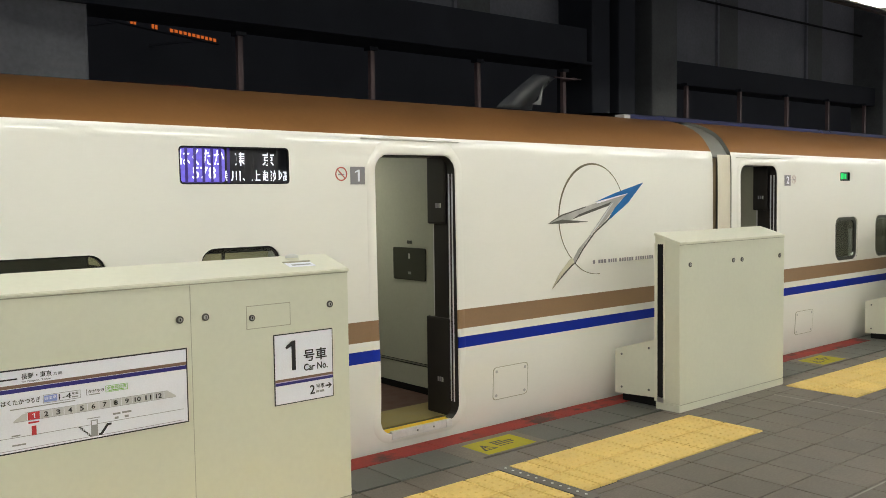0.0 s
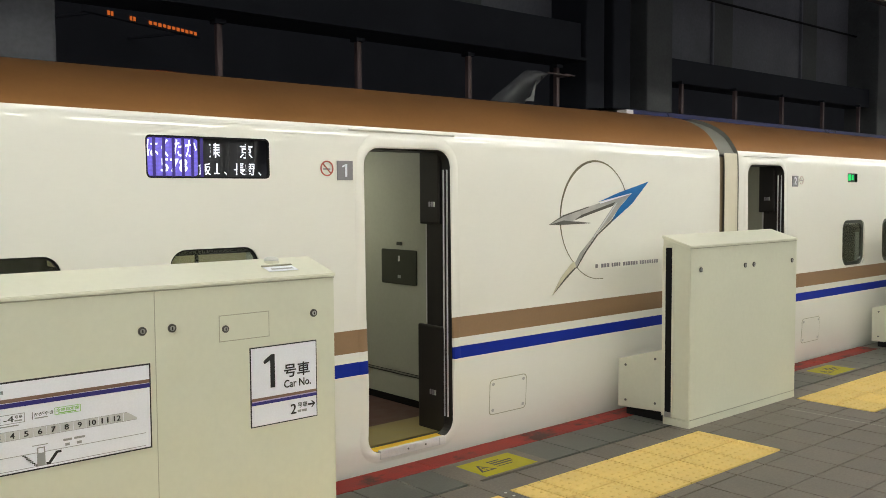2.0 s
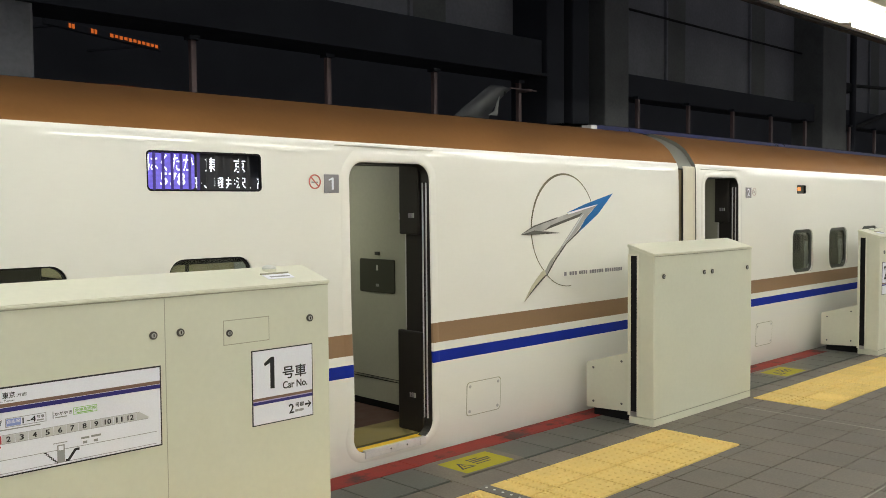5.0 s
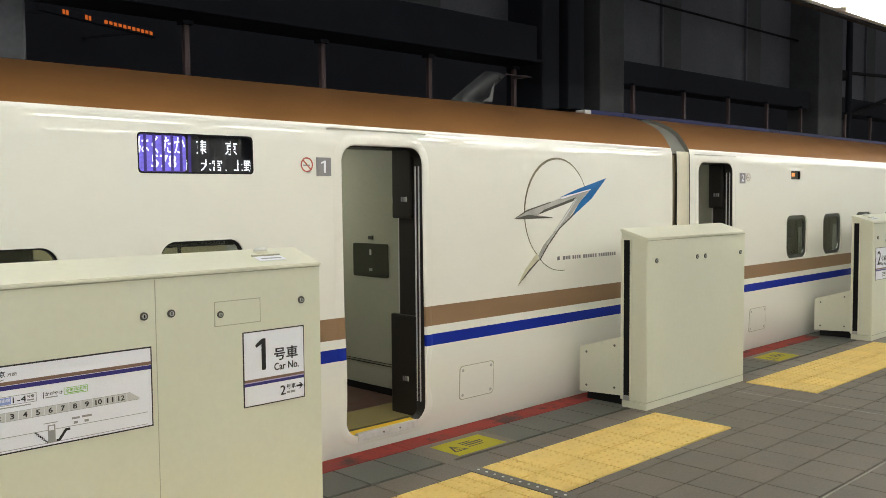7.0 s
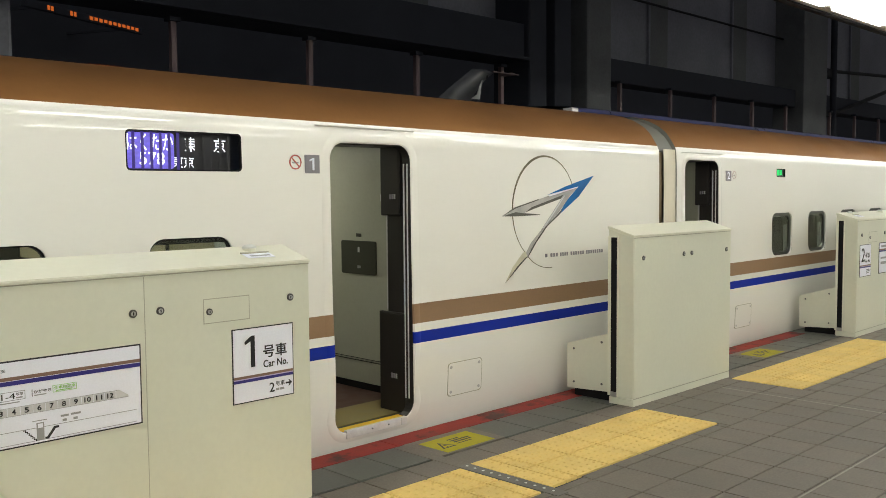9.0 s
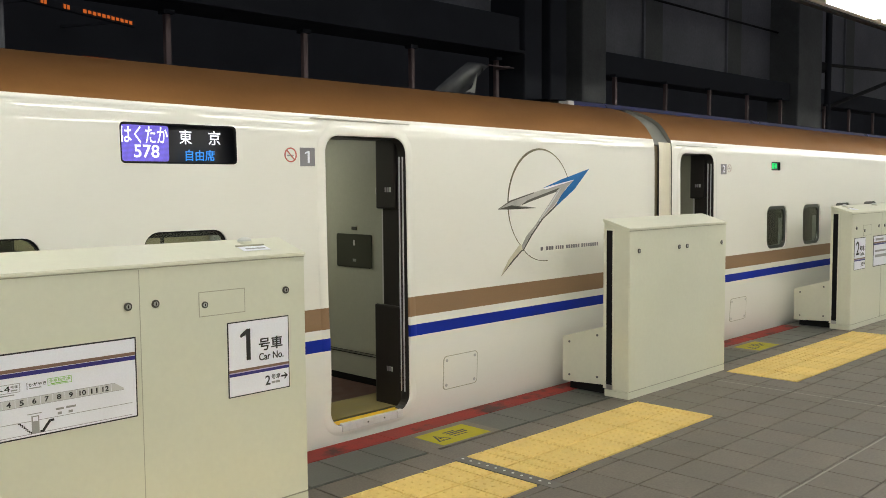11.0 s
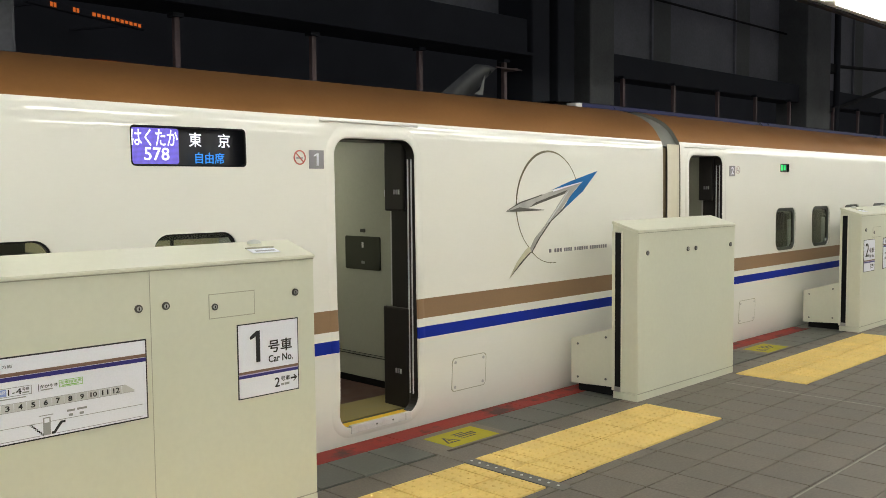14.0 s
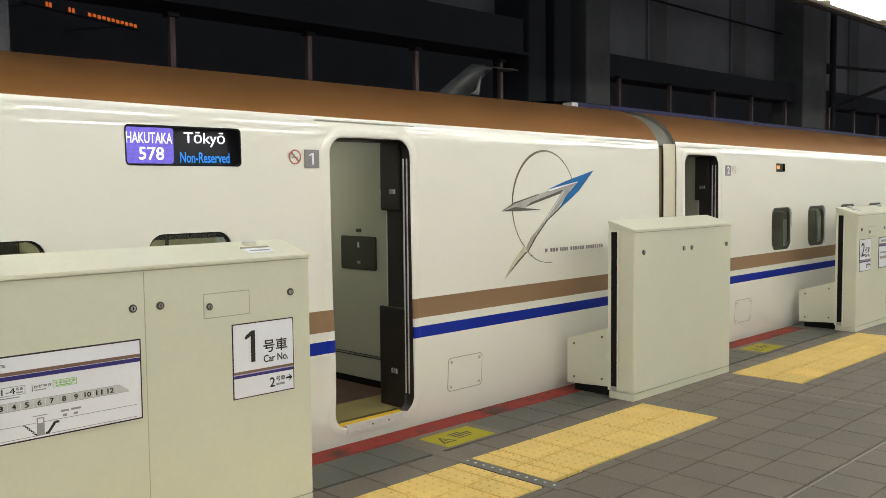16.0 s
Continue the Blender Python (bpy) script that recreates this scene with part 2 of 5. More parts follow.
def add_ring(bm, outer, inner, y, thick):
    """A frame between two outlines with the same number of points."""
    n = len(outer)
    rows = [[bm.verts.new((u, y + d, v)) for u, v in loop] for loop, d in ((outer, 0), (inner, 0), (inner, thick), (outer, thick))]
    for k in range(4):
        a, b = rows[k], rows[(k + 1) % 4]
        for i in range(n):
            bm.faces.new((a[i], a[(i + 1) % n], b[(i + 1) % n], b[i]))
    bmesh.ops.recalc_face_normals(bm, faces=bm.faces)
    return bm


def add_cylinder(bm, c, axis, r, length, n=16, r2=None):
    q = Vector(axis).normalized().to_track_quat("Z", "Y").to_matrix().to_4x4()
    m = Matrix.Translation(c) @ q @ Matrix.Translation((0, 0, length / 2))
    bmesh.ops.create_cone(bm, cap_ends=True, segments=n, radius1=r, radius2=r if r2 is None else r2, depth=length, matrix=m)
    return bm


def part(name, bm, material, parent=None, label="", smooth=False):
    me = bpy.data.meshes.new(name)
    if isinstance(bm, bmesh.types.BMesh):
        bm.to_mesh(me)
        bm.free()
    for m in material if isinstance(material, (list, tuple)) else [material]:
        me.materials.append(m)
    if smooth:
        me.shade_smooth()
    ob = new(name, me)
    if parent:
        ob.parent = parent
    if label:
        tagged(ob, label)
    return ob


def thing(name, label, category, at=(0, 0, 0), group="", kind=""):
    ob = new(name)
    ob.location = at
    ob.empty_display_size = 0.1
    return tagged(ob, label, category, group, kind)


def shared(name, mesh, parent, m):
    ob = new(name, mesh)
    ob.parent = parent
    ob.matrix_basis = m
    return ob


def mesh_of(name, bm, material):
    me = bpy.data.meshes.new(name)
    bm.to_mesh(me)
    bm.free()
    me.materials.append(material)
    return me


def letters(name, text, x0, z0, w, h, y, material, parent, label="", thick=0.0012, bold=0.0):
    """Text with the built-in font, fitted into a box that faces the platform."""
    cu = bpy.data.curves.new(name, "FONT")
    cu.body = text
    cu.resolution_u = 3
    cu.offset = bold
    ob = bpy.data.objects.new(name, cu)
    scene.collection.objects.link(ob)
    dg = bpy.context.evaluated_depsgraph_get()
    dg.update()
    me = bpy.data.meshes.new_from_object(ob.evaluated_get(dg))
    bpy.data.objects.remove(ob)
    co = np.empty(len(me.vertices) * 3, dtype=np.float32)
    me.vertices.foreach_get("co", co)
    co = co.reshape(-1, 3)
    lo, hi = co.min(0), co.max(0)
    s = np.array([w / max(hi[0] - lo[0], 1e-6), h / max(hi[1] - lo[1], 1e-6)])
    pts = np.zeros_like(co)
    pts[:, 0] = x0 + (co[:, 0] - lo[0]) * s[0]
    pts[:, 2] = z0 + (co[:, 1] - lo[1]) * s[1]
    pts[:, 1] = y
    me.vertices.foreach_set("co", pts.ravel())
    me.materials.clear()
    me.materials.append(material)
    bm = bmesh.new()
    bm.from_mesh(me)
    bpy.data.meshes.remove(me)
    ext = bmesh.ops.extrude_face_region(bm, geom=list(bm.faces))
    bmesh.ops.translate(bm, vec=(0, thick, 0), verts=[v for v in ext["geom"] if isinstance(v, bmesh.types.BMVert)])
    bmesh.ops.recalc_face_normals(bm, faces=bm.faces)
    return part(name, bm, material, parent, label)


def numeral_one(name, x0, z0, w, h, y, material, parent):
    t = 0.40 * w
    pts = [(x0 + w - t, z0), (x0 + w, z0), (x0 + w, z0 + h), (x0 + w - 0.8 * t, z0 + h), (x0 + 0.12 * w, z0 + h * 0.86), (x0, z0 + h * 0.80), (x0 + 0.10 * w, z0 + h * 0.735), (x0 + w - t, z0 + h * 0.83)]
    return part(name, plaque(pts, y, 0.0012), material, parent)


def bars(name, spec, y, material, parent, thick=0.0012):
    bm = bmesh.new()
    for x0, x1, z0, z1 in spec:
        add_prism(bm, rect(x0, x1, z0, z1), front(y), thick)
    bmesh.ops.recalc_face_normals(bm, faces=bm.faces)
    return part(name, bm, material, parent)


# ---- platform ----
platform = tagged(part("platform", box(-16, 62, -9, YE, -1.15, -0.012), M["mortar"]), "grey tiled station platform with a red painted edge", "platform", kind="structure")
track = tagged(part("track_bed", box(-16, 62, YE, 22, -1.4, -1.2), M["track_bed"]), "dark concrete track slab beside the platform", "track", kind="structure")

# ---- dark far side of the hall ----
YW = 5.25
far = thing("trackside_wall", "dark sooty concrete trackside wall with columns and beams", "wall", kind="structure")
part("upper_wall", box(-16, 62, YW + 0.55, YW + 0.9, 3.55, 9), M["concrete"], far)
for x in [12.1 + 3.12 * i for i in range(15)] + [5.9 - 3.12 * i for i in range(7)]:
    part("wall_recess", box(x, x + 0.64, YW + 0.535, YW + 0.56, 3.75, 9), M["concrete_light"], far)
    part("recess_edge", box(x - 0.05, x, YW + 0.50, YW + 0.55, 3.75, 9), M["concrete"], far)
part("beam", box(-16, 7.9, YW - 0.05, YW + 0.5, 3.42, 3.95, 0.02), M["steelwork"], far)
part("beam", box(10.05, 17.2, YW + 0.05, YW + 0.5, 3.32, 3.7, 0.02), M["steelwork"], far)
part("beam", box(18.6, 62, YW + 0.05, YW + 0.5, 3.32, 3.7, 0.02), M["steelwork"], far)
part("beam_flange", box(-16, 7.9, YW - 0.16, YW - 0.05, 3.42, 3.46), M["steelwork"], far)
for x0, x1, k in ((7.95, 8.35, "steelwork"), (8.55, 8.95, "steelwork"), (9.35, 10.0, "concrete_light"), (17.25, 18.5, "concrete_light"), (26, 27.2, "concrete_light"), (-0.35, 0.80, "concrete"), (-7, -6, "concrete_light")):
    part("column", box(x0, x1, YW - 0.1, YW + 0.6, -1.2, 9, 0.03), M[k], far)
part("column_bracket", box(18.5, 19.2, YW, YW + 0.2, 4.1, 4.3, 0.01), M["rubber"], far)
part("column_bracket", box(18.5, 19.2, YW, YW + 0.2, 3.2, 3.35, 0.01), M["rubber"], far)
part("column_pipe", add_cylinder(bmesh.new(), (19.1, YW, 2.5), (0, 0, 1), 0.07, 3.5), M["steelwork"], far)
back = tagged(part("far_wall", box(-16, 62, 17.5, 17.9, -1.2, 9), M["void"]), "black unlit wall beyond the far tracks", "wall", kind="structure")
tagged(part("end_wall", box(-16.4, -16, -9, 22, -1.4, 9.3), M["concrete"]), "dark concrete end wall of the station hall", "wall", kind="structure")
tagged(part("end_wall", box(62, 62.4, -9, 22, -1.4, 9.3), M["concrete"]), "dark concrete end wall of the station hall", "wall", kind="structure")


part("cable", add_cylinder(bmesh.new(), (10.1, YW + 0.38, 4.86), (1, 0, -0.004), 0.022, 7.2, 8), M["rubber"], far)
part("cable", add_cylinder(bmesh.new(), (18.6, YW + 0.1, 4.25), (1, 0, 0.05), 0.04, 6.0, 8), M["rubber"], far)
part("strut", add_cylinder(bmesh.new(), (19.1, YW, 3.28), (1, 0, 0.22), 0.05, 4.5, 8), M["rubber"], far)


def fence_post(x):
    ob = thing("fence_post", "slim dusty pinkish steel post of the trackside fence", "post", (x, YW, 0), "trackside fence posts")
    part("shaft", box(-0.030, 0.030, -0.030, 0.030, -1.2, 3.30, 0.006), M["post"], ob)
    part("cap", box(-0.06, 0.06, -0.06, 0.06, 3.30, 3.34), M["steelwork"], ob)
    return ob


post0 = fence_post(2.40)
for x in (0.75, 4.11, 5.80, 7.44, 8.81, 10.38, 11.95, 13.52, 15.06, 16.6, 18.9, 20.4, 22.0, 23.6):
    copy_thing(post0, pose(x, YW, 0))

mirror = thing("trackside_hood", "pale frosted curved hood plate on a thin arm by the fence", "bracket", (7.44, YW - 0.12, 3.2))
bm = bmesh.new()
rows = []
for i in range(13):
    t = i / 12
    xa = -1.42 + 0.60 * t
    xb = -0.76 + 0.36 * t ** 1.6
    z = -0.47 + 0.47 * t ** 0.9 - 0.015 * t ** 6
    bow = -0.10 * math.sin(math.pi * t * 0.5)
    rows.append([bm.verts.new((xa, bow, z)), bm.verts.new((0.5 * (xa + xb), bow - 0.03, z)), bm.verts.new((xb, bow, z - 0.02 * t)), bm.verts.new((xb, bow + 0.012, z - 0.02 * t - 0.006)), bm.verts.new((0.5 * (xa + xb), bow - 0.018, z - 0.006)), bm.verts.new((xa, bow + 0.012, z - 0.006))])
for a, b in zip(rows, rows[1:]):
    for i in range(6):
        bm.faces.new((a[i], a[(i + 1) % 6], b[(i + 1) % 6], b[i]))
bm.faces.new(rows[0])
bm.faces.new(rows[-1][::-1])
bmesh.ops.recalc_face_normals(bm, faces=bm.faces)
part("plate", bm, M["shade"], mirror, smooth=True)
part("arm", box(-0.42, 0.12, -0.11, -0.09, -0.03, -0.012, 0.004), M["post"], mirror)
part("arm_clamp", box(-0.045, 0.045, -0.10, 0.10, -0.035, 0.0, 0.006), M["post"], mirror)
# pale patch painted in for the bright reflection on the plate
part("plate_bracket", add_prism(bmesh.new(), [(-0.92, -0.42), (-0.75, -0.42), (-0.70, -0.16), (-0.75, -0.24), (-0.80, -0.36)], front(-0.16), 0.01), M["cabin_pale"], mirror, "pale painted reflection spot on the plate")

board = thing("departure_board", "dark departure board on wall arms with a glowing amber text line", "sign", (7.46, 15.9, 5.175))
board.rotation_euler = (0, 0, radians(25))
part("case", box(-3.3, 0.10, 0.01, 0.12, -0.075, 0.075, 0.02), M["void"], board)
for x in (-2.74, -2.65, -2.13, -2.03):
    bars("text_bar", [(x, x + 0.07, -0.045, 0.045)], 0.0, M["led_amber"], board)
for i in range(11):
    bars("text_bar", [(-1.58 + i * 0.143, -1.58 + i * 0.143 + 0.10, -0.035 + 0.01 * (i % 2), 0.04)], 0.0, M["led_amber"], board)
part("wall_arm", box(-2.8, -2.74, 0.11, 3.12, 0.0, 0.05), M["void"], board)
part("wall_arm", box(-0.2, -0.14, 0.11, 1.90, 0.0, 0.05), M["void"], board)

# ---- platform ceiling and lamps ----
tagged(part("ceiling", box(-16, 62, -9, 0.62, CEIL, CEIL + 0.3), M["ceiling"]), "grey panelled ceiling over the platform", "ceiling", kind="structure")
tagged(part("fascia", box(-16, 62, 0.54, 0.62, CEIL - 0.022, CEIL - 0.002, 0.006), M["rubber"]), "dark fascia along the edge of the platform ceiling", "trim", kind="structure")
tagged(part("wall_platform", box(-16, 62, -9.3, -9, -1.2, CEIL + 0.3), M["back_wall"]), "pale plain wall behind the platform", "wall", kind="structure")


def strip_light(x, y, length, group, tube="tube", half=0.085):
    ob = thing("strip_light", "white ceiling strip light with a lit diffuser", "lamp", (x, y, CEIL), group)
    part("housing", box(0, length, -0.24, 0.24, -0.10, -0.002, 0.006), M["gate_lid"], ob)
    part("diffuser", box(0.02, length - 0.02, -half, half, -0.150, -0.10, 0.006), M[tube], ob)
    return ob


lamp0 = strip_light(-15.12, -0.02, 1.22, "strip lights over the platform edge", "tube_edge", 0.19)
for i in range(1, 54):
    copy_thing(lamp0, pose(-15.12 + 1.42 * i, -0.02, CEIL))
lamp1 = strip_light(-14.88, -3.3, 1.80, "strip lights over the middle of the platform", "tube", 0.085)
for i in range(1, 36):
    copy_thing(lamp1, pose(-14.88 + 2.09 * i, -3.3, CEIL))
lamp2 = strip_light(-15.0, -5.4, 1.90, "strip lights along the back of the platform", "tube_back", 0.085)
for i in range(1, 31):
    copy_thing(lamp2, pose(-15.0 + 2.40 * i, -5.4, CEIL))

# ---- train ----
def body_tilt(z):
    """The inward lean of the side, in degrees: a bulge low down, a flat middle, a rounded shoulder."""
    return float(np.interp(z, (-0.9, -0.3, 0.0, 0.3, 0.55, 0.7, 0.9, 1.0, 1.6, 1.74, 1.82, 1.86, 1.888, 1.905, 1.918, 1.93, 1.95),
                           (-19.0, -14.0, -8.0, -2.2, 1.2, 3.4, 2.6, 0.4, 0.3, 1.0, 1.7, 2.3, 3.4, 4.8, 6.5, 11.0, 22.0)))


# the profile of the side: heights, and how far the skin stands back from its widest plane
PROFILE_Z = [-0.9, -0.6, -0.3, -0.1, 0.0, 0.15, 0.3, 0.45, 0.55, 0.65, 0.75, 0.85, 0.95, 1.05, 1.3, 1.5, 1.6, 1.66, 1.70, 1.74, 1.77, 1.80, 1.82, 1.84, 1.855, 1.87, 1.88, 1.885, 1.89, 1.895, 1.90, 1.905, 1.91, 1.915, 1.92, 1.925, 1.93]
PROFILE_D = [0.0]
for za, zb in zip(PROFILE_Z, PROFILE_Z[1:]):
    PROFILE_D.append(PROFILE_D[-1] + (zb - za) * math.tan(radians(body_tilt((za + zb) / 2))))
flush = float(np.interp(1.3, PROFILE_Z, PROFILE_D))
PROFILE_D = [d - flush for d in PROFILE_D]
ROOF = [(PROFILE_D[-1], 1.93)]
for za, zb in ((1.93, 1.938), (1.938, 1.946), (1.946, 1.955)):
    ROOF.append((ROOF[-1][0] + (zb - za) * math.tan(radians(body_tilt((za + zb) / 2))), zb))
back = ROOF[-1][0] - 0.0335
ROOF += [(d + back * max(0.0, 1 - (d - 0.03) / 0.55), z) for d, z in ((0.055, 1.990), (0.085, 2.037), (0.118, 2.080), (0.160, 2.119), (0.215, 2.157), (0.285, 2.193), (0.37, 2.226), (0.47, 2.252), (0.58, 2.270), (0.62, 2.278), (0.66, 2.283), (0.9, 2.31), (1.3, 2.335), (1.69, 2.345))]
BROWN = (0.702, 0.831)
BLUE = (0.572, 0.647)


def prof(z):
    return float(np.interp(z, PROFILE_Z, PROFILE_D))


def risen(bm):
    """The shoulder of the leading car climbs gently towards its nose."""
    for v in bm.verts:
        up = min(1.0, max(0.0, (v.co.z - 1.895) / 0.035)) * (1 - 0.8 * min(1.0, max(0.0, (v.co.z - 1.96) / 0.25)))
        v.co.z += up * 0.009 * min(6.0, max(0.0, 4.8 - v.co.x))
    return bm


def sunk(bm):
    """The roof of the second car falls gently away from the coupling."""
    for v in bm.verts:
        low = min(1.0, max(0.0, (v.co.z - 1.79) / 0.17))
        v.co.z -= low * min(0.07, 0.008 * max(0.0, v.co.x - 5.1))
    return bm


def inside(p, loop):
    x, z = p
    hit = False
    for i in range(len(loop)):
        (x1, z1), (x2, z2) = loop[i - 1], loop[i]
        if (z1 > z) != (z2 > z) and x < (x2 - x1) * (z - z1) / (z2 - z1) + x1:
            hit = not hit
    return hit


def side_mesh(x0, x1, holes):
    """The side of a car: a skin with its openings cut through, painted in bands."""
    from mathutils.geometry import delaunay_2d_cdt
    vs, es = [], []

    def loop(pts, closed=True):
        s = len(vs)
        vs.extend(Vector(p) for p in pts)
        es.extend((s + i, s + i + 1) for i in range(len(pts) - 1))
        if closed:
            es.append((s + len(pts) - 1, s))

    loop(rect(x0, x1, PROFILE_Z[0], PROFILE_Z[-1]))
    for z in sorted(PROFILE_Z[1:-1] + [*BROWN, *BLUE]):
        loop([(x0, z), (x1, z)], False)
    n = int((x1 - x0) / 0.8)
    for i in range(1, n):
        x = x0 + (x1 - x0) * i / n
        loop([(x, PROFILE_Z[0]), (x, PROFILE_Z[-1])], False)
    for h in holes:
        loop(h)
    v2, _, faces, *_ = delaunay_2d_cdt(vs, es, [], 0, 1e-5)
    bm = bmesh.new()
    bv = [bm.verts.new((v[0], YT + prof(v[1]), v[1])) for v in v2]
    for f in faces:
        c = sum((v2[i] for i in f), Vector((0, 0))) / len(f)
        if any(inside(c, h) for h in holes):
            continue
        face = bm.faces.new([bv[i] for i in f])
        face.material_index = 1 if BROWN[0] < c[1] < BROWN[1] else 2 if BLUE[0] < c[1] < BLUE[1] else 0
    bmesh.ops.delete(bm, geom=[v for v in bm.verts if not v.link_faces], context="VERTS")
    for f in bm.faces:
        f.normal_update()
        if f.normal.y > 0:
            f.normal_flip()
    return bm


def loft(x0, x1, line, paint, caps=False):
    bm = bmesh.new()
    n = max(2, int((x1 - x0) / 0.8))
    rows = [[bm.verts.new((x0 + (x1 - x0) * i / n, YT + d, z)) for d, z in line] for i in range(n + 1)]
    for a, b in zip(rows, rows[1:]):
        for k in range(len(line) - 1):
            f = bm.faces.new((a[k], b[k], b[k + 1], a[k + 1]))
            f.material_index = paint((line[k][0] + line[k + 1][0]) / 2, (line[k][1] + line[k + 1][1]) / 2)
    return bm


def roof_line():
    return ROOF + [(3.38 - d, z) for d, z in ROOF[-2::-1]] + [(3.38, 1.0), (3.36, 0.0), (3.22, -0.9)]


def roof_paint(d, z):
    if z < 1.955:
        return 0
    return 1 if d < 0.585 or d > 2.8 else 2


def jamb(loop, depth, y=YT):
    bm = bmesh.new()
    n = len(loop)
    a = [bm.verts.new((u, y + prof(v) + 0.001, v)) for u, v in loop]
    b = [bm.verts.new((u, y + prof(v) + depth, v)) for u, v in loop]
    for i in range(n):
        bm.faces.new((a[i], b[i], b[(i + 1) % n], a[(i + 1) % n]))
    bmesh.ops.recalc_face_normals(bm, faces=bm.faces)
    return bm


def grow(loop, g):
    cx = (min(p[0] for p in loop) + max(p[0] for p in loop)) / 2
    cz = (min(p[1] for p in loop) + max(p[1] for p in loop)) / 2
    hx = max(p[0] for p in loop) - cx
    hz = max(p[1] for p in loop) - cz
    return [(cx + (u - cx) * (hx + g) / hx, cz + (v - cz) * (hz + g) / hz) for u, v in loop]


def raised_rim(loop, radius, widths):
    """A softly raised flange round an opening, with the stripes painted on; widths: rows of (distance from the opening, height)."""
    xs, zs = [p[0] for p in loop], [p[1] for p in loop]
    x0, x1, z0, z1 = min(xs) + radius, max(xs) - radius, min(zs) + radius, max(zs) - radius
    pts = []
    for i, p in enumerate(loop):
        q = loop[(i + 1) % len(loop)]
        pts.append(p)
        cuts = sorted((z for z in (*BROWN, *BLUE) if min(p[1], q[1]) < z < max(p[1], q[1])), reverse=p[1] > q[1])
        pts += [(p[0] + (q[0] - p[0]) * (z - p[1]) / (q[1] - p[1]), z) for z in cuts]
    bm = bmesh.new()
    rows = []
    for g, h in widths:
        row = []
        for u, v in pts:
            cu, cv = min(max(u, x0), x1), min(max(v, z0), z1)
            n = math.hypot(u - cu, v - cv)
            u2, v2 = u + g * (u - cu) / n, v + g * (v - cv) / n
            row.append(bm.verts.new((u2, YT + prof(v2) - h, v2)))
        rows.append(row)
    n = len(pts)
    for a, b in zip(rows, rows[1:]):
        for i in range(n):
            f = bm.faces.new((a[i], a[(i + 1) % n], b[(i + 1) % n], b[i]))
            z = f.calc_center_median().z
            f.material_index = 1 if BROWN[0] < z < BROWN[1] else 2 if BLUE[0] < z < BLUE[1] else 0
    bmesh.ops.recalc_face_normals(bm, faces=bm.faces)
    return bm


def window(car, x0, x1, z0, z1, r=0.085, rim=0.008, frame_paint="rubber"):
    loop = rounded(x0, x1, z0, z1, r)
    frame_ = part("window_frame", add_ring(bmesh.new(), loop, grow(loop, -rim), YT + 0.012, 0.03), M[frame_paint], car, "dark window frame")
    bm = add_prism(bmesh.new(), grow(loop, -rim - 0.001), front(YT + 0.022), 0.006)
    bmesh.ops.recalc_face_normals(bm, faces=bm.faces)
    pane = part("window_pane", bm, M["glassy"], car, "dark tinted glass pane")
    pane.visible_shadow = False
    part("window_reveal", jamb(loop, 0.05), M["white"], car)
    return loop


def hatch(car, x0, x1, z0, z1):
    loop = rounded(x0, x1, z0, z1, 0.03, 4)
    seam = add_ring(bmesh.new(), loop, grow(loop, -0.005), -0.0022, 0.004)
    lid = plaque(grow(loop, -0.006), -0.0030, 0.005)
    for bm in (seam, lid):
        for v in bm.verts:
            v.co.y += YT + prof(v.co.z)
    part("hatch_seam", seam, M["gate_seam"], car)
    cover = part("hatch_cover", lid, M["white"], car, "white bolted hatch cover")
    for x in (x0 + 0.032, x1 - 0.032):
        for z in (z0 + 0.032, z1 - 0.032):
            part("bolt", add_cylinder(bmesh.new(), (x, YT + prof(z) - 0.005, z), (0, 1, 0), 0.011, 0.006, 12), M["steel"], cover)


def no_smoking(car, x, z, r, ink):
    bm = bmesh.new()
    n = 28
    out = [(x + r * math.cos(2 * math.pi * i / n), z + r * math.sin(2 * math.pi * i / n)) for i in range(n)]
    ins = [(x + 0.82 * r * math.cos(2 * math.pi * i / n), z + 0.82 * r * math.sin(2 * math.pi * i / n)) for i in range(n)]
    y = YT + prof(z) - 0.003
    add_ring(bm, out, ins, y, 0.002)
    s = 0.06 * r
    add_prism(bm, [(x - 0.58 * r - s, z + 0.58 * r - s), (x + 0.58 * r - s, z - 0.58 * r - s), (x + 0.58 * r + s, z - 0.58 * r + s), (x - 0.58 * r + s, z + 0.58 * r + s)], front(y), 0.002)
    sign = part("no_smoking_ring", bm, M[ink], car, "red no smoking ring sign")
    bars("cigarette", [(x - 0.55 * r, x + 0.5 * r, z - 0.18 * r, z + 0.02 * r)], y + 0.0005, M["sign_grey"], sign)


def car_ends(name, x, car):
    line = [(prof(z), z) for z in PROFILE_Z[:-1]] + roof_line()
    bm = bmesh.new()
    bm.faces.new([bm.verts.new((x, YT + d, z)) for d, z in line])
    return part(name, bm, M["hood"], car)


DOOR1 = rounded(1.125, 1.782, 0.085, 1.868, 0.105, 8)
DISP = rounded(-0.157, 0.513, 1.686, 1.893, 0.022, 3)
WIN_A = rounded(-0.05, 0.44, 0.86, 1.334, 0.085)
WIN_B = rounded(-1.36, -0.563, 0.86, 1.334, 0.085)
DOOR2 = rounded(5.253, 5.883, 0.085, 1.840, 0.095, 8)
DISP2 = rounded(7.152, 7.363, 1.692, 1.781, 0.012, 3)

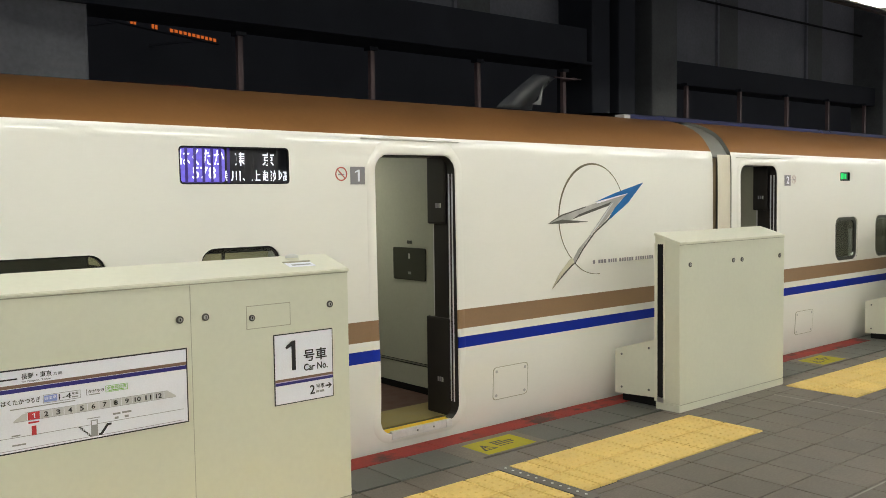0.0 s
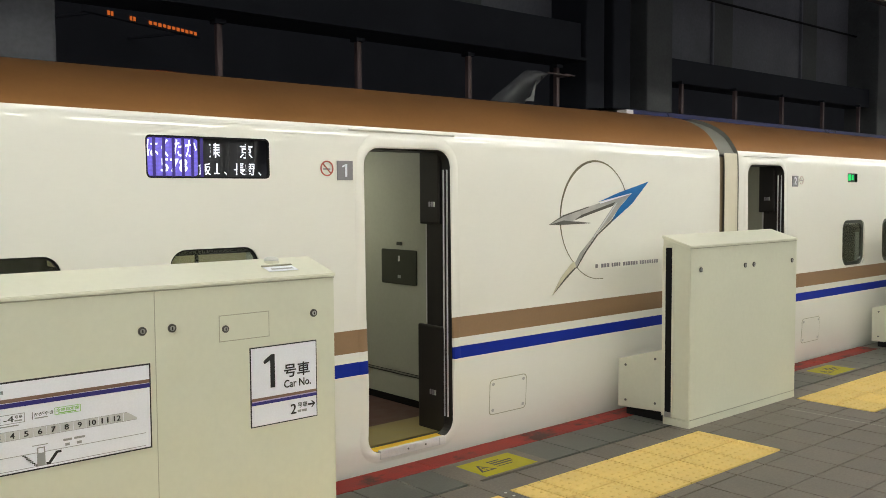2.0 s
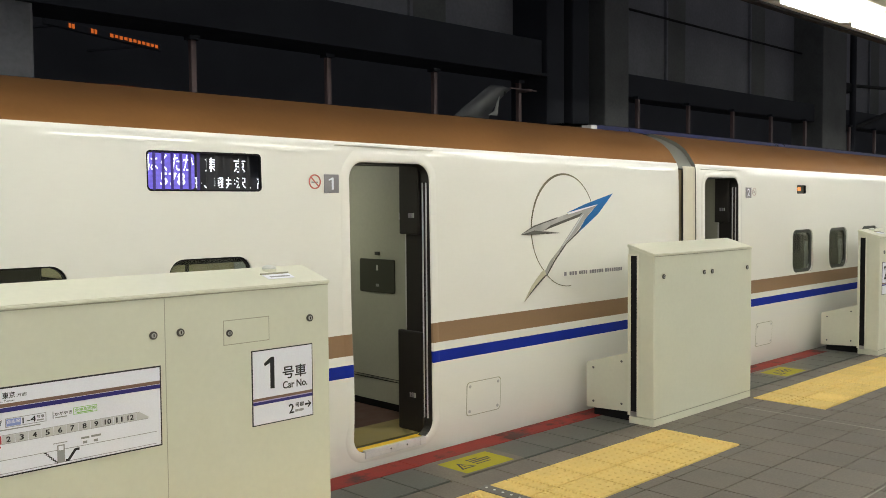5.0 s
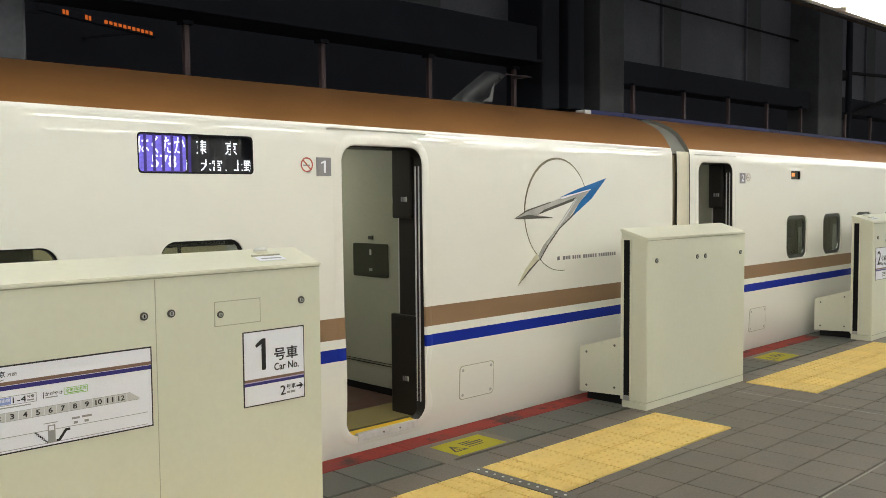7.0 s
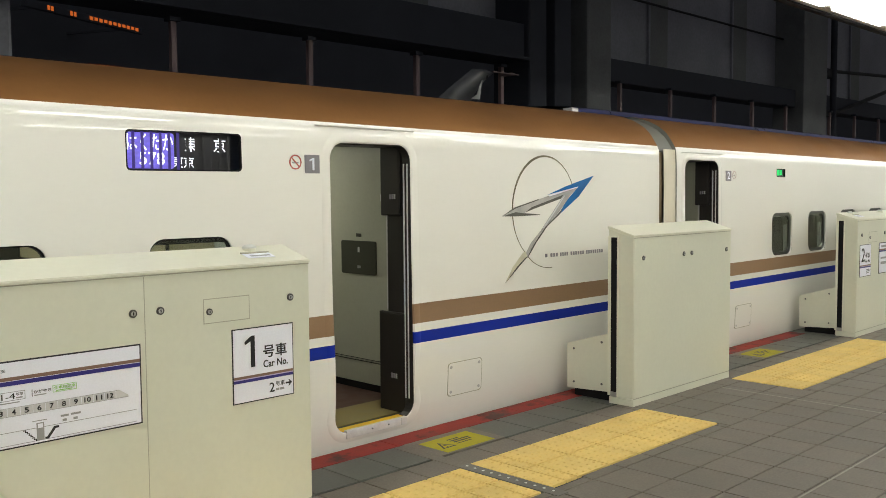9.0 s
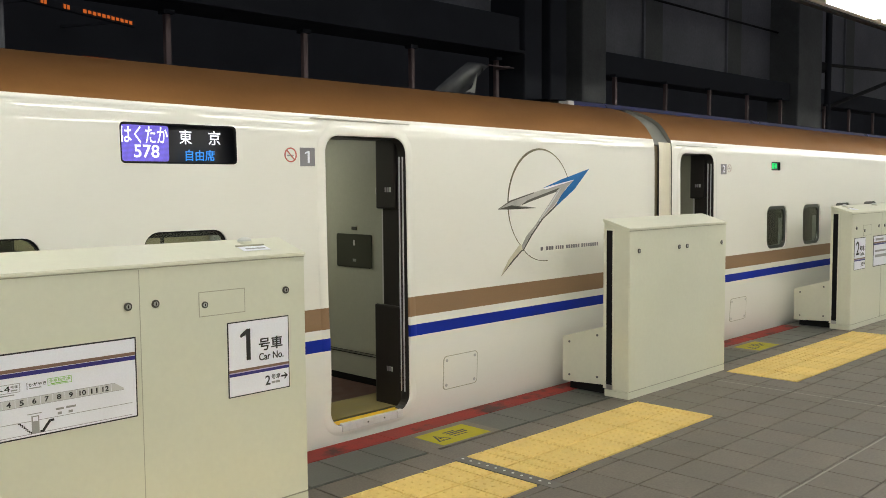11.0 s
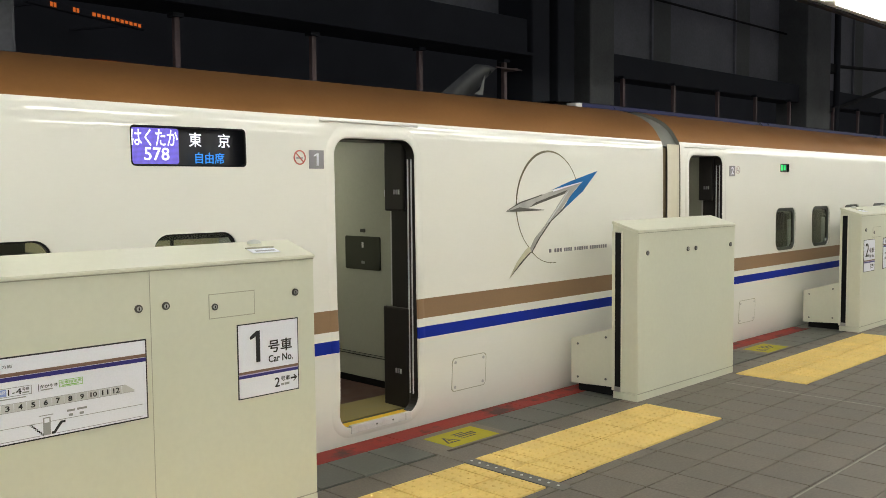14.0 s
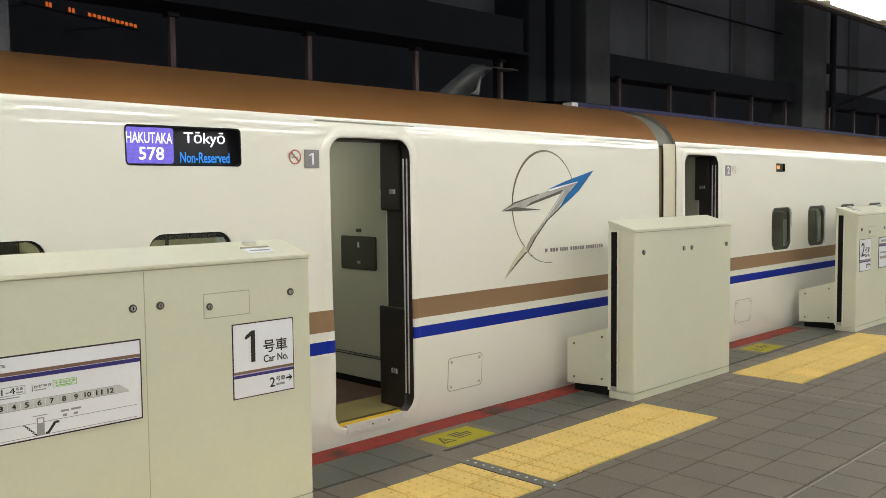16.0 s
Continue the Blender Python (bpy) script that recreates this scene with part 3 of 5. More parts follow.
car1 = thing("train_car", "white train car with copper roof and blue and bronze stripes", "train")
car2 = thing("train_car", "white train car behind, coupled, with copper roof and stripes", "train")
holes1 = [DOOR1, DISP, WIN_A, WIN_B]
holes2 = [DOOR2, DISP2]
win_x = [7.054 + 0.921 * i for i in range(18)]
for x in win_x:
    holes2.append(rounded(x, x + 0.49, 0.851, 1.307, 0.085))
for x in (-2.75, -4.2, -5.65, -7.1):
    holes1.append(rounded(x, x + 0.8, 0.86, 1.334, 0.085))
paint = [M["white"], M["stripe"], M["blue"]]
part("body_side", risen(side_mesh(-12, 4.80, holes1)), paint, car1, "glossy white side with a bronze and a blue stripe", True)
part("body_side", sunk(side_mesh(5.10, 26, holes2)), paint, car2, "glossy white side with a bronze and a blue stripe", True)
rp = [M["white"], M["brown"], M["navy"]]
part("roof", risen(loft(-12, 4.80, roof_line(), roof_paint)), rp, car1, "copper brown roof shoulder, navy on top", True)
part("roof", sunk(loft(5.10, 26, roof_line(), roof_paint)), rp, car2, "copper brown roof shoulder, navy on top", True)
car_ends("end_wall", 4.80, car1)
car_ends("end_wall", -12, car1)
car_ends("end_wall", 5.10, car2)
car_ends("end_wall", 26, car2)
# rolled end edges and the hood between the cars
for x, c in ((4.80, car1), (5.10, car2)):
    s = 1 if c is car1 else -1
    edge = [(prof(z) - 0.004, z) for z in PROFILE_Z[:-1]]
    part("end_edge", loft(min(x, x - s * 0.035), max(x, x - s * 0.035), edge, lambda d, z: 0), M["white"], c, smooth=True)
hood_low = [(prof(z) + 0.008, z) for z in PROFILE_Z]
hood_top = [(d + 0.03, z - 0.02) for d, z in roof_line()[:30]]
part("gangway_hood", loft(4.895, 5.11, hood_low, lambda d, z: 0), M["hood_beige"], car2, "beige rubber hood between the cars", True)
part("gangway_hood", loft(4.79, 5.11, hood_top, lambda d, z: 0), M["hood"], car2, "grey hood over the gap between the cars", True)
# brown strip that paints the shade inside the gap between the cars
part("gap_shadow_strip", box(4.80, 4.910, YT + 0.034, YT + 0.05, -0.9, 1.9), M["gap"], car1)

# raised navy fairing along the roof top
for x0, x1, c in ((4.27, 4.79, car1), (4.80, 26, car2)):
    fair = [(0.50, 2.255), (0.52, 2.290), (0.56, 2.306), (0.64, 2.316), (0.9, 2.335), (1.69, 2.37), (2.5, 2.335), (2.86, 2.29), (2.88, 2.25)]
    part("roof_fairing", sunk(loft(x0, x1, fair, lambda d, z: 0)), M["navy"], c, "glossy navy roof fairing", True)
part("fairing_nose", box(4.19, 4.28, YT + 0.495, YT + 0.60, 2.25, 2.292, 0.008), M["sign_light"], car1, "pale end cap of the roof fairing")

# doors
for car, loop, rim_r in ((car1, DOOR1, 0.105), (car2, DOOR2, 0.095)):
    part("door_frame", risen(raised_rim(loop, rim_r, [(0.0, -0.012), (0.003, 0.002), (0.010, 0.0045), (0.042, 0.004), (0.056, 0.002), (0.068, -0.001)])), paint, car, "raised white door surround", True)
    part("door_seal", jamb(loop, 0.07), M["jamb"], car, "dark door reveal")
    cx0, cx1 = min(p[0] for p in loop), max(p[0] for p in loop)
    ztop = max(p[1] for p in loop)
    sill = part("door_sill", box(cx0 + 0.09, cx1 - 0.06, YT + prof(0.07) - 0.006, YT + 0.02, 0.045, 0.098, 0.004), M["sill"], car, "aluminium door sill plate")
    for x in (cx0 + 0.13, cx0 + 0.3, cx1 - 0.22):
        part("bolt", add_cylinder(bmesh.new(), (x, YT + prof(0.07) - 0.009, 0.073), (0, 1, 0), 0.006, 0.004, 10), M["screw"], sill)
    for x in (cx0 + 0.09, cx1 - 0.11):
        part("end_block", box(x, x + 0.05, YT + prof(0.07) - 0.010, YT, 0.047, 0.096, 0.003), M["sill"], sill)
    part("step_edge", box(cx0 + 0.02, cx1 - 0.02, YT + 0.0215, YT + 0.085, 0.05, 0.094), M["yellow_edge"], car, "bright yellow step edge")
    part("step_groove", box(cx0 - 0.1, cx1 + 0.1, YT + 0.085, YT + 0.13, 0.05, 0.088), M["jamb"], car)
    part("threshold_floor", box(cx0 - 0.1, cx1 + 0.3, YT + 0.13, YT + 0.5, 0.04, 0.092), M["cabin_yellow"], car, "ochre threshold floor")
    part("vestibule_floor", box(cx0 - 0.3, cx1 + 0.4, YT + 0.5, YT + 3.2, 0.04, 0.090), M["cabin_floor"], car, "dark brown vestibule floor")
    xp = cx1 + 0.30
    wall = part("vestibule_partition", box(xp, xp + 0.05, YT + 0.34, YT + 3.0, 0.09, 2.05), M["inner"], car, "green-grey vestibule partition")
    part("skirting", box(xp - 0.006, xp, YT + 0.34, YT + 3.0, 0.09, 0.14), M["rubber"], wall)
    part("rail_line", box(xp - 0.004, xp, YT + 0.34, YT + 3.0, 0.300, 0.306), M["jamb"], wall)
    part("rail_line", box(xp - 0.004, xp, YT + 0.34, YT + 3.0, 0.318, 0.322), M["jamb"], wall)
    lift = lambda u, v, d, xp=xp: (xp - 0.008 + d, u, v)
    loopb = rounded(YT + 0.69, YT + 1.09, 0.955, 1.205, 0.015, 3)
    bm = add_prism(bmesh.new(), loopb, lift, 0.008)
    bmesh.ops.recalc_face_normals(bm, faces=bm.faces)
    panel = part("dark_panel", bm, M["inner_box"], wall, "dark brown equipment panel")
    part("panel_mark", box(xp - 0.010, xp - 0.008, YT + 0.875, YT + 0.895, 1.12, 1.16), M["sign_light"], panel)
    part("panel_mark", box(xp - 0.010, xp - 0.008, YT + 0.865, YT + 0.90, 1.00, 1.02), M["sign_grey"], panel)
    part("panel_mark", box(xp - 0.010, xp - 0.001, YT + 0.86, YT + 0.91, 1.235, 1.26), M["inner_box"], wall)
    part("wall_button", box(xp - 0.012, xp - 0.001, YT + 0.605, YT + 0.63, 1.50, 1.55), M["sign_white"], wall)
    # door pocket
    j = cx1 + 0.018
    deep = 0.288 if car is car1 else 0.250
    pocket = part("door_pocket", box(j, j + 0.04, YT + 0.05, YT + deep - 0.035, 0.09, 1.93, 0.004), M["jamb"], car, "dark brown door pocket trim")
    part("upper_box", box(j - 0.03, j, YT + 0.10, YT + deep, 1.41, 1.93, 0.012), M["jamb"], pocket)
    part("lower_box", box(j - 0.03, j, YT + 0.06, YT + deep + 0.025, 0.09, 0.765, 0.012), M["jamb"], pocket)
    part("edge_post", box(j + 0.01, j + 0.03, YT + deep - 0.035, YT + deep - 0.013, 0.77, 1.42), M["sign_light"], pocket)
    part("seal_strip", box(cx1 - 0.008, cx1 - 0.001, YT + 0.058, YT + 0.066, 0.20, 1.75), M["sign_light"], pocket)
    part("seal_strip", box(cx1 - 0.008, cx1 - 0.001, YT + 0.026, YT + 0.033, 0.20, 1.75), M["sign_light"], pocket)
    for z in (1.52, 0.32):
        for k in range(3):
            part("notice_bar", box(j - 0.034, j - 0.0305, YT + 0.135 + 0.022 * k, YT + 0.149 + 0.022 * k, z, z + 0.032), M["cabin_pale"] if k == 0 else M["plate_grey"], pocket)
    part("vestibule_ceiling", box(cx0 - 0.3, cx1 + 0.4, YT + 0.12, YT + 3.2, 1.96, 2.0), M["cabin_pale"], car)
    part("vestibule_wall", box(cx0 - 0.32, cx0 - 0.28, YT + 0.12, YT + 3.2, 0.05, 2.0), M["inner"], car)
    part("far_door", box(cx0 - 0.28, cx1 + 0.38, YT + 3.1, YT + 3.16, 0.05, 2.0), M["inner"], car)
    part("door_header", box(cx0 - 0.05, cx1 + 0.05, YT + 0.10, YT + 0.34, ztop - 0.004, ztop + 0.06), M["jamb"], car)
    part("ceiling_lamp", box(cx0 + 0.05, cx1 - 0.05, YT + 1.2, YT + 1.9, 1.945, 1.962), M["cabin_lamp"], car, "lit vestibule ceiling lamp")
bm = loft(1.02, 1.82, [(prof(1.928) - 0.002 + d, z) for d, z in ((0.0, 1.928), (-0.009, 1.932), (-0.010, 1.937), (0.0, 1.943), (0.024, 1.949))], lambda d, z: 0)
part("rain_gutter", risen(bm), M["white"], car1, "slim white gutter over the door", True)
bm = loft(5.18, 5.95, [(prof(1.906) + d, z) for d, z in ((-0.003, 1.906), (-0.008, 1.910), (-0.008, 1.913), (0.004, 1.918))], lambda d, z: 0)
part("rain_gutter", bm, M["white"], car2, "slim white gutter over the door", True)

# windows and cabin
for x0, x1 in ((-0.05, 0.44), (-1.36, -0.563), (-2.75, -1.95), (-4.2, -3.4), (-5.65, -4.85), (-7.1, -6.3)):
    window(car1, x0, x1, 0.86, 1.334)
for x in win_x:
    window(car2, x, x + 0.49, 0.851, 1.307, rim=0.032, frame_paint="frame_olive")
hatch(car1, 2.094, 2.440, 0.160, 0.396)
hatch(car2, 6.215, 6.566, 0.160, 0.396)
part("cabin_floor", box(-11.9, 0.78, YT + 0.1, YT + 3.2, 0.02, 0.09), M["cabin_floor"], car1)
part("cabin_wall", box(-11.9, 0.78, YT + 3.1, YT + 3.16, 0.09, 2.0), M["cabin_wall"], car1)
part("cabin_ceiling", box(-11.9, 0.78, YT + 0.1, YT + 3.2, 2.0, 2.04), M["cabin_pale"], car1)
part("luggage_rack", box(-0.25, 0.78, YT + 0.75, YT + 1.2, 1.20, 1.62, 0.01), M["rack"], car1, "olive luggage rack panel")
part("rack_divider", box(0.44, 0.46, YT + 0.74, YT + 0.751, 1.2, 1.62), M["jamb"], car1)
part("rack_end", box(0.79, 0.80, YT + 0.2, YT + 1.0, 0.9, 1.9), M["cabin_pale"], car1)
for x in (-1.25, -0.72, -2.4, -3.3):
    part("cabin_blind", box(x, x + 0.42, YT + 3.06, YT + 3.099, 1.15, 1.8), M["cabin_pale"], car1)
part("cabin_floor", box(6.3, 25.9, YT + 0.1, YT + 3.2, 0.02, 0.09), M["cabin_floor"], car2)
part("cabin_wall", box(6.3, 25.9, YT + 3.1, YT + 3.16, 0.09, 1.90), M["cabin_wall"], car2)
part("cabin_ceiling", box(6.3, 25.9, YT + 0.13, YT + 3.2, 1.90, 1.94), M["cabin_pale"], car2)


part("cabin_lamp", box(-11.5, 0.5, YT + 0.40, YT + 0.55, 1.985, 2.001), M["cabin_tube"], car1, "lit cabin ceiling lamp")
part("cabin_lamp", box(6.6, 25.5, YT + 0.40, YT + 0.55, 1.885, 1.901), M["cabin_lamp"], car2, "lit cabin ceiling lamp")


def train_seat(x):
    ob = thing("passenger_chair", "dark olive cloth train chair with pale side shell", "chair", (x, YT + 0.33, 0.09), "chairs in the train")
    bm = box(0.0, 0.14, -0.22, 0.22, 0.38, 1.16, 0.05)
    part("backrest", bm, M["seat"], ob)
    part("headrest", box(-0.025, 0.155, -0.19, 0.19, 0.96, 1.17, 0.03), M["jamb"], ob)
    part("side_shell", box(0.0, 0.15, -0.240, -0.221, 0.78, 1.08, 0.006), M["cabin_pale"], ob, "pale grey-green side shell")
    part("seat_cushion", box(-0.46, 0.0, -0.22, 0.22, 0.28, 0.42, 0.04), M["seat"], ob)
    part("armrest", box(-0.35, 0.05, -0.27, -0.23, 0.5, 0.56, 0.01), M["jamb"], ob)
    part("pedestal", box(-0.4, 0.05, -0.16, 0.16, 0.0, 0.28, 0.01), M["jamb"], ob)
    return ob


seat0 = train_seat(7.56)
for i in range(1, 8):
    copy_thing(seat0, pose(7.56 + 0.921 * i, YT + 0.33, 0.09))

# number plates and signs on the side
for car, x0, x1, z0, z1, num, xs, rs in ((car1, 0.939, 1.044, 1.681, 1.789, "1", 0.872, 0.043), (car2, 6.026, 6.133, 1.647, 1.748, "2", 6.20, 0.040)):
    y = YT + prof(z1) - 0.006
    plate = part("number_plate", plaque(rect(x0, x1, z0, z1), y, 0.012), M["plate_grey"], car, "grey car number plate")
    if num == "1":
        numeral_one("number", x0 + 0.030, z0 + 0.018, 0.036, 0.072, y - 0.0015, M["sign_white"], plate)
    else:
        letters("number", num, x0 + 0.026, z0 + 0.018, 0.05, 0.072, y - 0.0015, M["sign_white"], plate, bold=0.02)
    no_smoking(car, xs, (z0 + z1) / 2 + 0.01, rs, "no_smoke" if num == "1" else "no_smoke_pale")

# emblem: thin films that follow the skin
def skin_film(bm):
    for v in bm.verts:
        v.co.y += YT + prof(v.co.z)
    return bm


def film_shape(pts, lift=0.0025):
    return skin_film(plaque(pts, -lift, 0.004))


emblem = part("emblem_blade", film_shape([(2.685, 1.384), (2.827, 1.446), (3.228, 1.528), (3.442, 1.568), (3.608, 1.595), (3.511, 1.537), (3.334, 1.388), (3.195, 1.305), (3.062, 1.188), (2.966, 1.074), (2.950, 1.100), (3.012, 1.178), (3.132, 1.268), (3.270, 1.394), (3.405, 1.522), (3.024, 1.443), (2.937, 1.408), (3.125, 1.385), (2.827, 1.382)]), M["silver"], car1, "silver swoosh emblem")
part("emblem_tip", film_shape([(3.215, 1.536), (3.442, 1.600), (3.809, 1.684), (3.608, 1.52), (3.348, 1.378), (3.452, 1.488), (3.612, 1.600), (3.442, 1.574)], 0.004), M["emblem_blue"], emblem, "bright blue arrow tip")
part("emblem_tail", film_shape([(2.952, 1.112), (2.936, 1.116), (2.909, 1.100), (2.801, 1.008), (2.716, 0.901), (2.850, 1.008), (2.964, 1.074)], 0.003), M["gold"], emblem, "pale gold tail")
# dark and bright edge lines of the strokes
for pts, ink in (([(2.949, 1.409), (3.024, 1.446), (3.409, 1.535), (3.375, 1.505), (3.049, 1.433)], "silver_dark"),
                 ([(3.42, 1.44), (3.34, 1.385), (3.197, 1.301), (3.064, 1.184), (2.966, 1.070), (2.973, 1.070), (3.076, 1.181), (3.210, 1.299), (3.352, 1.378)], "silver_dark"),
                 ([(2.966, 1.074), (2.866, 1.006), (2.714, 0.899), (2.846, 1.008), (2.952, 1.076)], "silver_dark"),
                 ([(2.685, 1.384), (2.835, 1.412), (2.96, 1.398), (3.120, 1.388), (3.120, 1.384), (2.827, 1.381)], "silver_dark"),
                 ([(2.685, 1.386), (2.827, 1.447), (3.10, 1.504), (3.10, 1.497), (2.835, 1.439)], "silver_dark"),
                 ([(3.15, 1.283), (3.28, 1.400), (3.40, 1.512), (3.43, 1.530), (3.30, 1.402), (3.165, 1.283)], "sign_light"),
                 ([(3.228, 1.530), (3.442, 1.571), (3.600, 1.597), (3.59, 1.590), (3.442, 1.563), (3.232, 1.523)], "sign_white")):
    part("emblem_edge", film_shape(pts, 0.0045), M[ink], emblem)
bm = bmesh.new()
prev = None
for i in range(57):
    a = radians(28 + 252 * i / 56)
    w = 0.0022 + 0.0085 * math.sin(math.pi * min(1, i / 50)) ** 2 * (0.6 + 0.4 * math.cos(a - 1.2))
    cx, cz, rx, rz = 3.185, 1.425, 0.385, 0.404
    if a > radians(232):
        rx, rz = 0.385 + 0.10 * (a - radians(232)), 0.404 + 0.06 * (a - radians(232))
    ring = [bm.verts.new((cx + (rx + s * w) * math.cos(a), d, cz + (rz + s * w) * math.sin(a))) for s, d in ((1, -0.0022), (-1, -0.0022), (-1, 0.002), (1, 0.002))]
    if prev:
        for k in range(4):
            bm.faces.new((prev[k], prev[(k + 1) % 4], ring[(k + 1) % 4], ring[k]))
    prev = ring
bmesh.ops.recalc_face_normals(bm, faces=bm.faces)
part("emblem_ring", skin_film(bm), M["ring"], emblem, "thin dark bronze ring")
# the small line of text is only bars
for x0, x1 in ((3.178, 3.215), (3.245, 3.345), (3.365, 3.475), (3.50, 3.685), (3.705, 3.945)):
    n = max(1, round((x1 - x0) / 0.030))
    w = (x1 - x0) / n
    for k in range(n):
        part("text_bar", film_shape(rect(x0 + k * w + 0.003, x0 + (k + 1) * w - 0.007, 1.058, 1.086), 0.002), M["plate_grey"], emblem)

# destination display: a dark box with two rolls of messages and a running line
DX0, DX1, DZ0, DZ1 = -0.157, 0.513, 1.686, 1.893
H = 0.24
bm = add_ring(bmesh.new(), DISP, grow(DISP, -0.007), -0.001, 0.02)
for v in bm.verts:
    v.co.y += YT + prof(v.co.z)
display = part("display_frame", bm, M["rubber"], car1, "black destination display frame")
part("display_back", box(DX0 - 0.06, DX1 + 0.16, YT + 0.075, YT + 0.08, 1.30, 2.00), M["led_off"], display)
YR = YT + 0.020
part("display_mask", box(DX0 - 0.9, 0.120, YR + 0.008, YR + 0.011, 1.66, 1.90), M["led_off"], display)
bm = add_prism(bmesh.new(), rounded(DX0 + 0.012, 0.118, DZ0 + 0.012, DZ0 + 0.195, 0.014, 3), front(YR + 0.004), 0.003)
bmesh.ops.recalc_face_normals(bm, faces=bm.faces)
part("violet_field", bm, M["led_violet"], display, "glowing violet field")
letters("train_number", "578", -0.075, 1.716, 0.138, 0.066, YR + 0.0025, M["led_white"], display, bold=0.01)


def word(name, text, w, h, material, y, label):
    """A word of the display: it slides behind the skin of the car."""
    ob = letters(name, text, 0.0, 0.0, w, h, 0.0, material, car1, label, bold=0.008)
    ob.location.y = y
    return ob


YB = YR + 0.017
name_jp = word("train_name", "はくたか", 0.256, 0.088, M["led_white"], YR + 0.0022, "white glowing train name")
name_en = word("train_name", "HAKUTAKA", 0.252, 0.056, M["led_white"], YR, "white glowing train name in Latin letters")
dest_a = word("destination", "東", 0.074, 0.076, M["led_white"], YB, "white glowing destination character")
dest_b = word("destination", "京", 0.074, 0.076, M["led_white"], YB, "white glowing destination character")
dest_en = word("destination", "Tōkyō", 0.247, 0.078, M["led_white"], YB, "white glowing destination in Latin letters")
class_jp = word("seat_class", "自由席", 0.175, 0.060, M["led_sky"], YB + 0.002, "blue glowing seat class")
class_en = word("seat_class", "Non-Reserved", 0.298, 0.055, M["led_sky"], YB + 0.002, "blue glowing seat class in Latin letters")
PITCH = 0.0665


def flicker_bars(name, x0, x1, material, y, label):
    """Bars 50 mm apart, added to imitate the display's scan flicker until its picture steadies."""
    ob = new(name)
    ob.parent = car1
    ob.location.y = y
    for x in np.arange(x0, x1 - 0.018, 0.0495):
        bars("column", [(x, x + 0.016, 0.0, 0.199)], 0.0, material, ob, 0.0008)
    return tagged(ob, label)


comb_left = flicker_bars("unlit_columns", 0.0, 0.285, M["led_dim"], YR - 0.0015, "dim violet bars imitating scan flicker of the display")
comb_right = flicker_bars("unlit_columns", 0.0, 0.36, M["led_off"], YB - 0.002, "dark bars imitating scan flicker of the display")
stations = []
start = 0
for k, text in enumerate(("糸魚川", "上越妙高", "飯山", "長野", "上田", "佐久平", "軽井沢", "高崎", "大宮", "上野", "東京")):
    w = len(text) * PITCH - 0.006
    ob = word("station_name", text, w, 0.062, M["led_white"], YB + 0.004 + 0.002 * (k % 2), "white glowing station name")
    if k < 10:
        letters("comma", "、", w + 0.012, 0.0, 0.018, 0.018, 0.0, M["led_white"], ob)
    stations.append((ob, start, len(text) + 1))
    start += len(text) + 1

# small seat display of the second car
display2 = part("display_frame", add_ring(bmesh.new(), DISP2, grow(DISP2, -0.005), YT + prof(1.73) - 0.002, 0.02), M["rubber"], car2, "small black seat class display frame")
part("display_back", box(7.1, 7.42, YT + 0.05, YT + 0.055, 1.5, 1.95), M["led_off"], display2)
roll_small = thing("message_roll", "small display roll with green and orange marks", "display")
roll_small.parent = car2
del roll_small["category"]
part("film", box(7.145, 7.37, 0.004, 0.008, -0.13, 0.11), M["inner_box"], roll_small)
bars("green_mark", [(7.165, 7.285, 0.016, 0.078), (7.30, 7.345, 0.02, 0.074)], 0.001, M["led_green"], roll_small)
bars("orange_mark", [(7.165, 7.30, -0.12 + 0.030, -0.12 + 0.066)], 0.001, M["led_orange"], roll_small)

# ---- platform gates ----


def lock(x, z, gate_, r=0.019):
    k = part("lock", add_cylinder(bmesh.new(), (x, YF - 0.006, z), (0, 1, 0), 0.9 * r, 0.008, 20, r * 0.94), M["lock"], gate_, "round steel key lock")
    part("keyhole", add_cylinder(bmesh.new(), (x, YF - 0.008, z), (0, 1, 0), r * 0.55, 0.003, 14), M["steel"], k)
    part("keyhole", box(x - r * 0.12, x + r * 0.12, YF - 0.0092, YF - 0.006, z - r * 0.35, z + r * 0.35), M["rubber"], k)


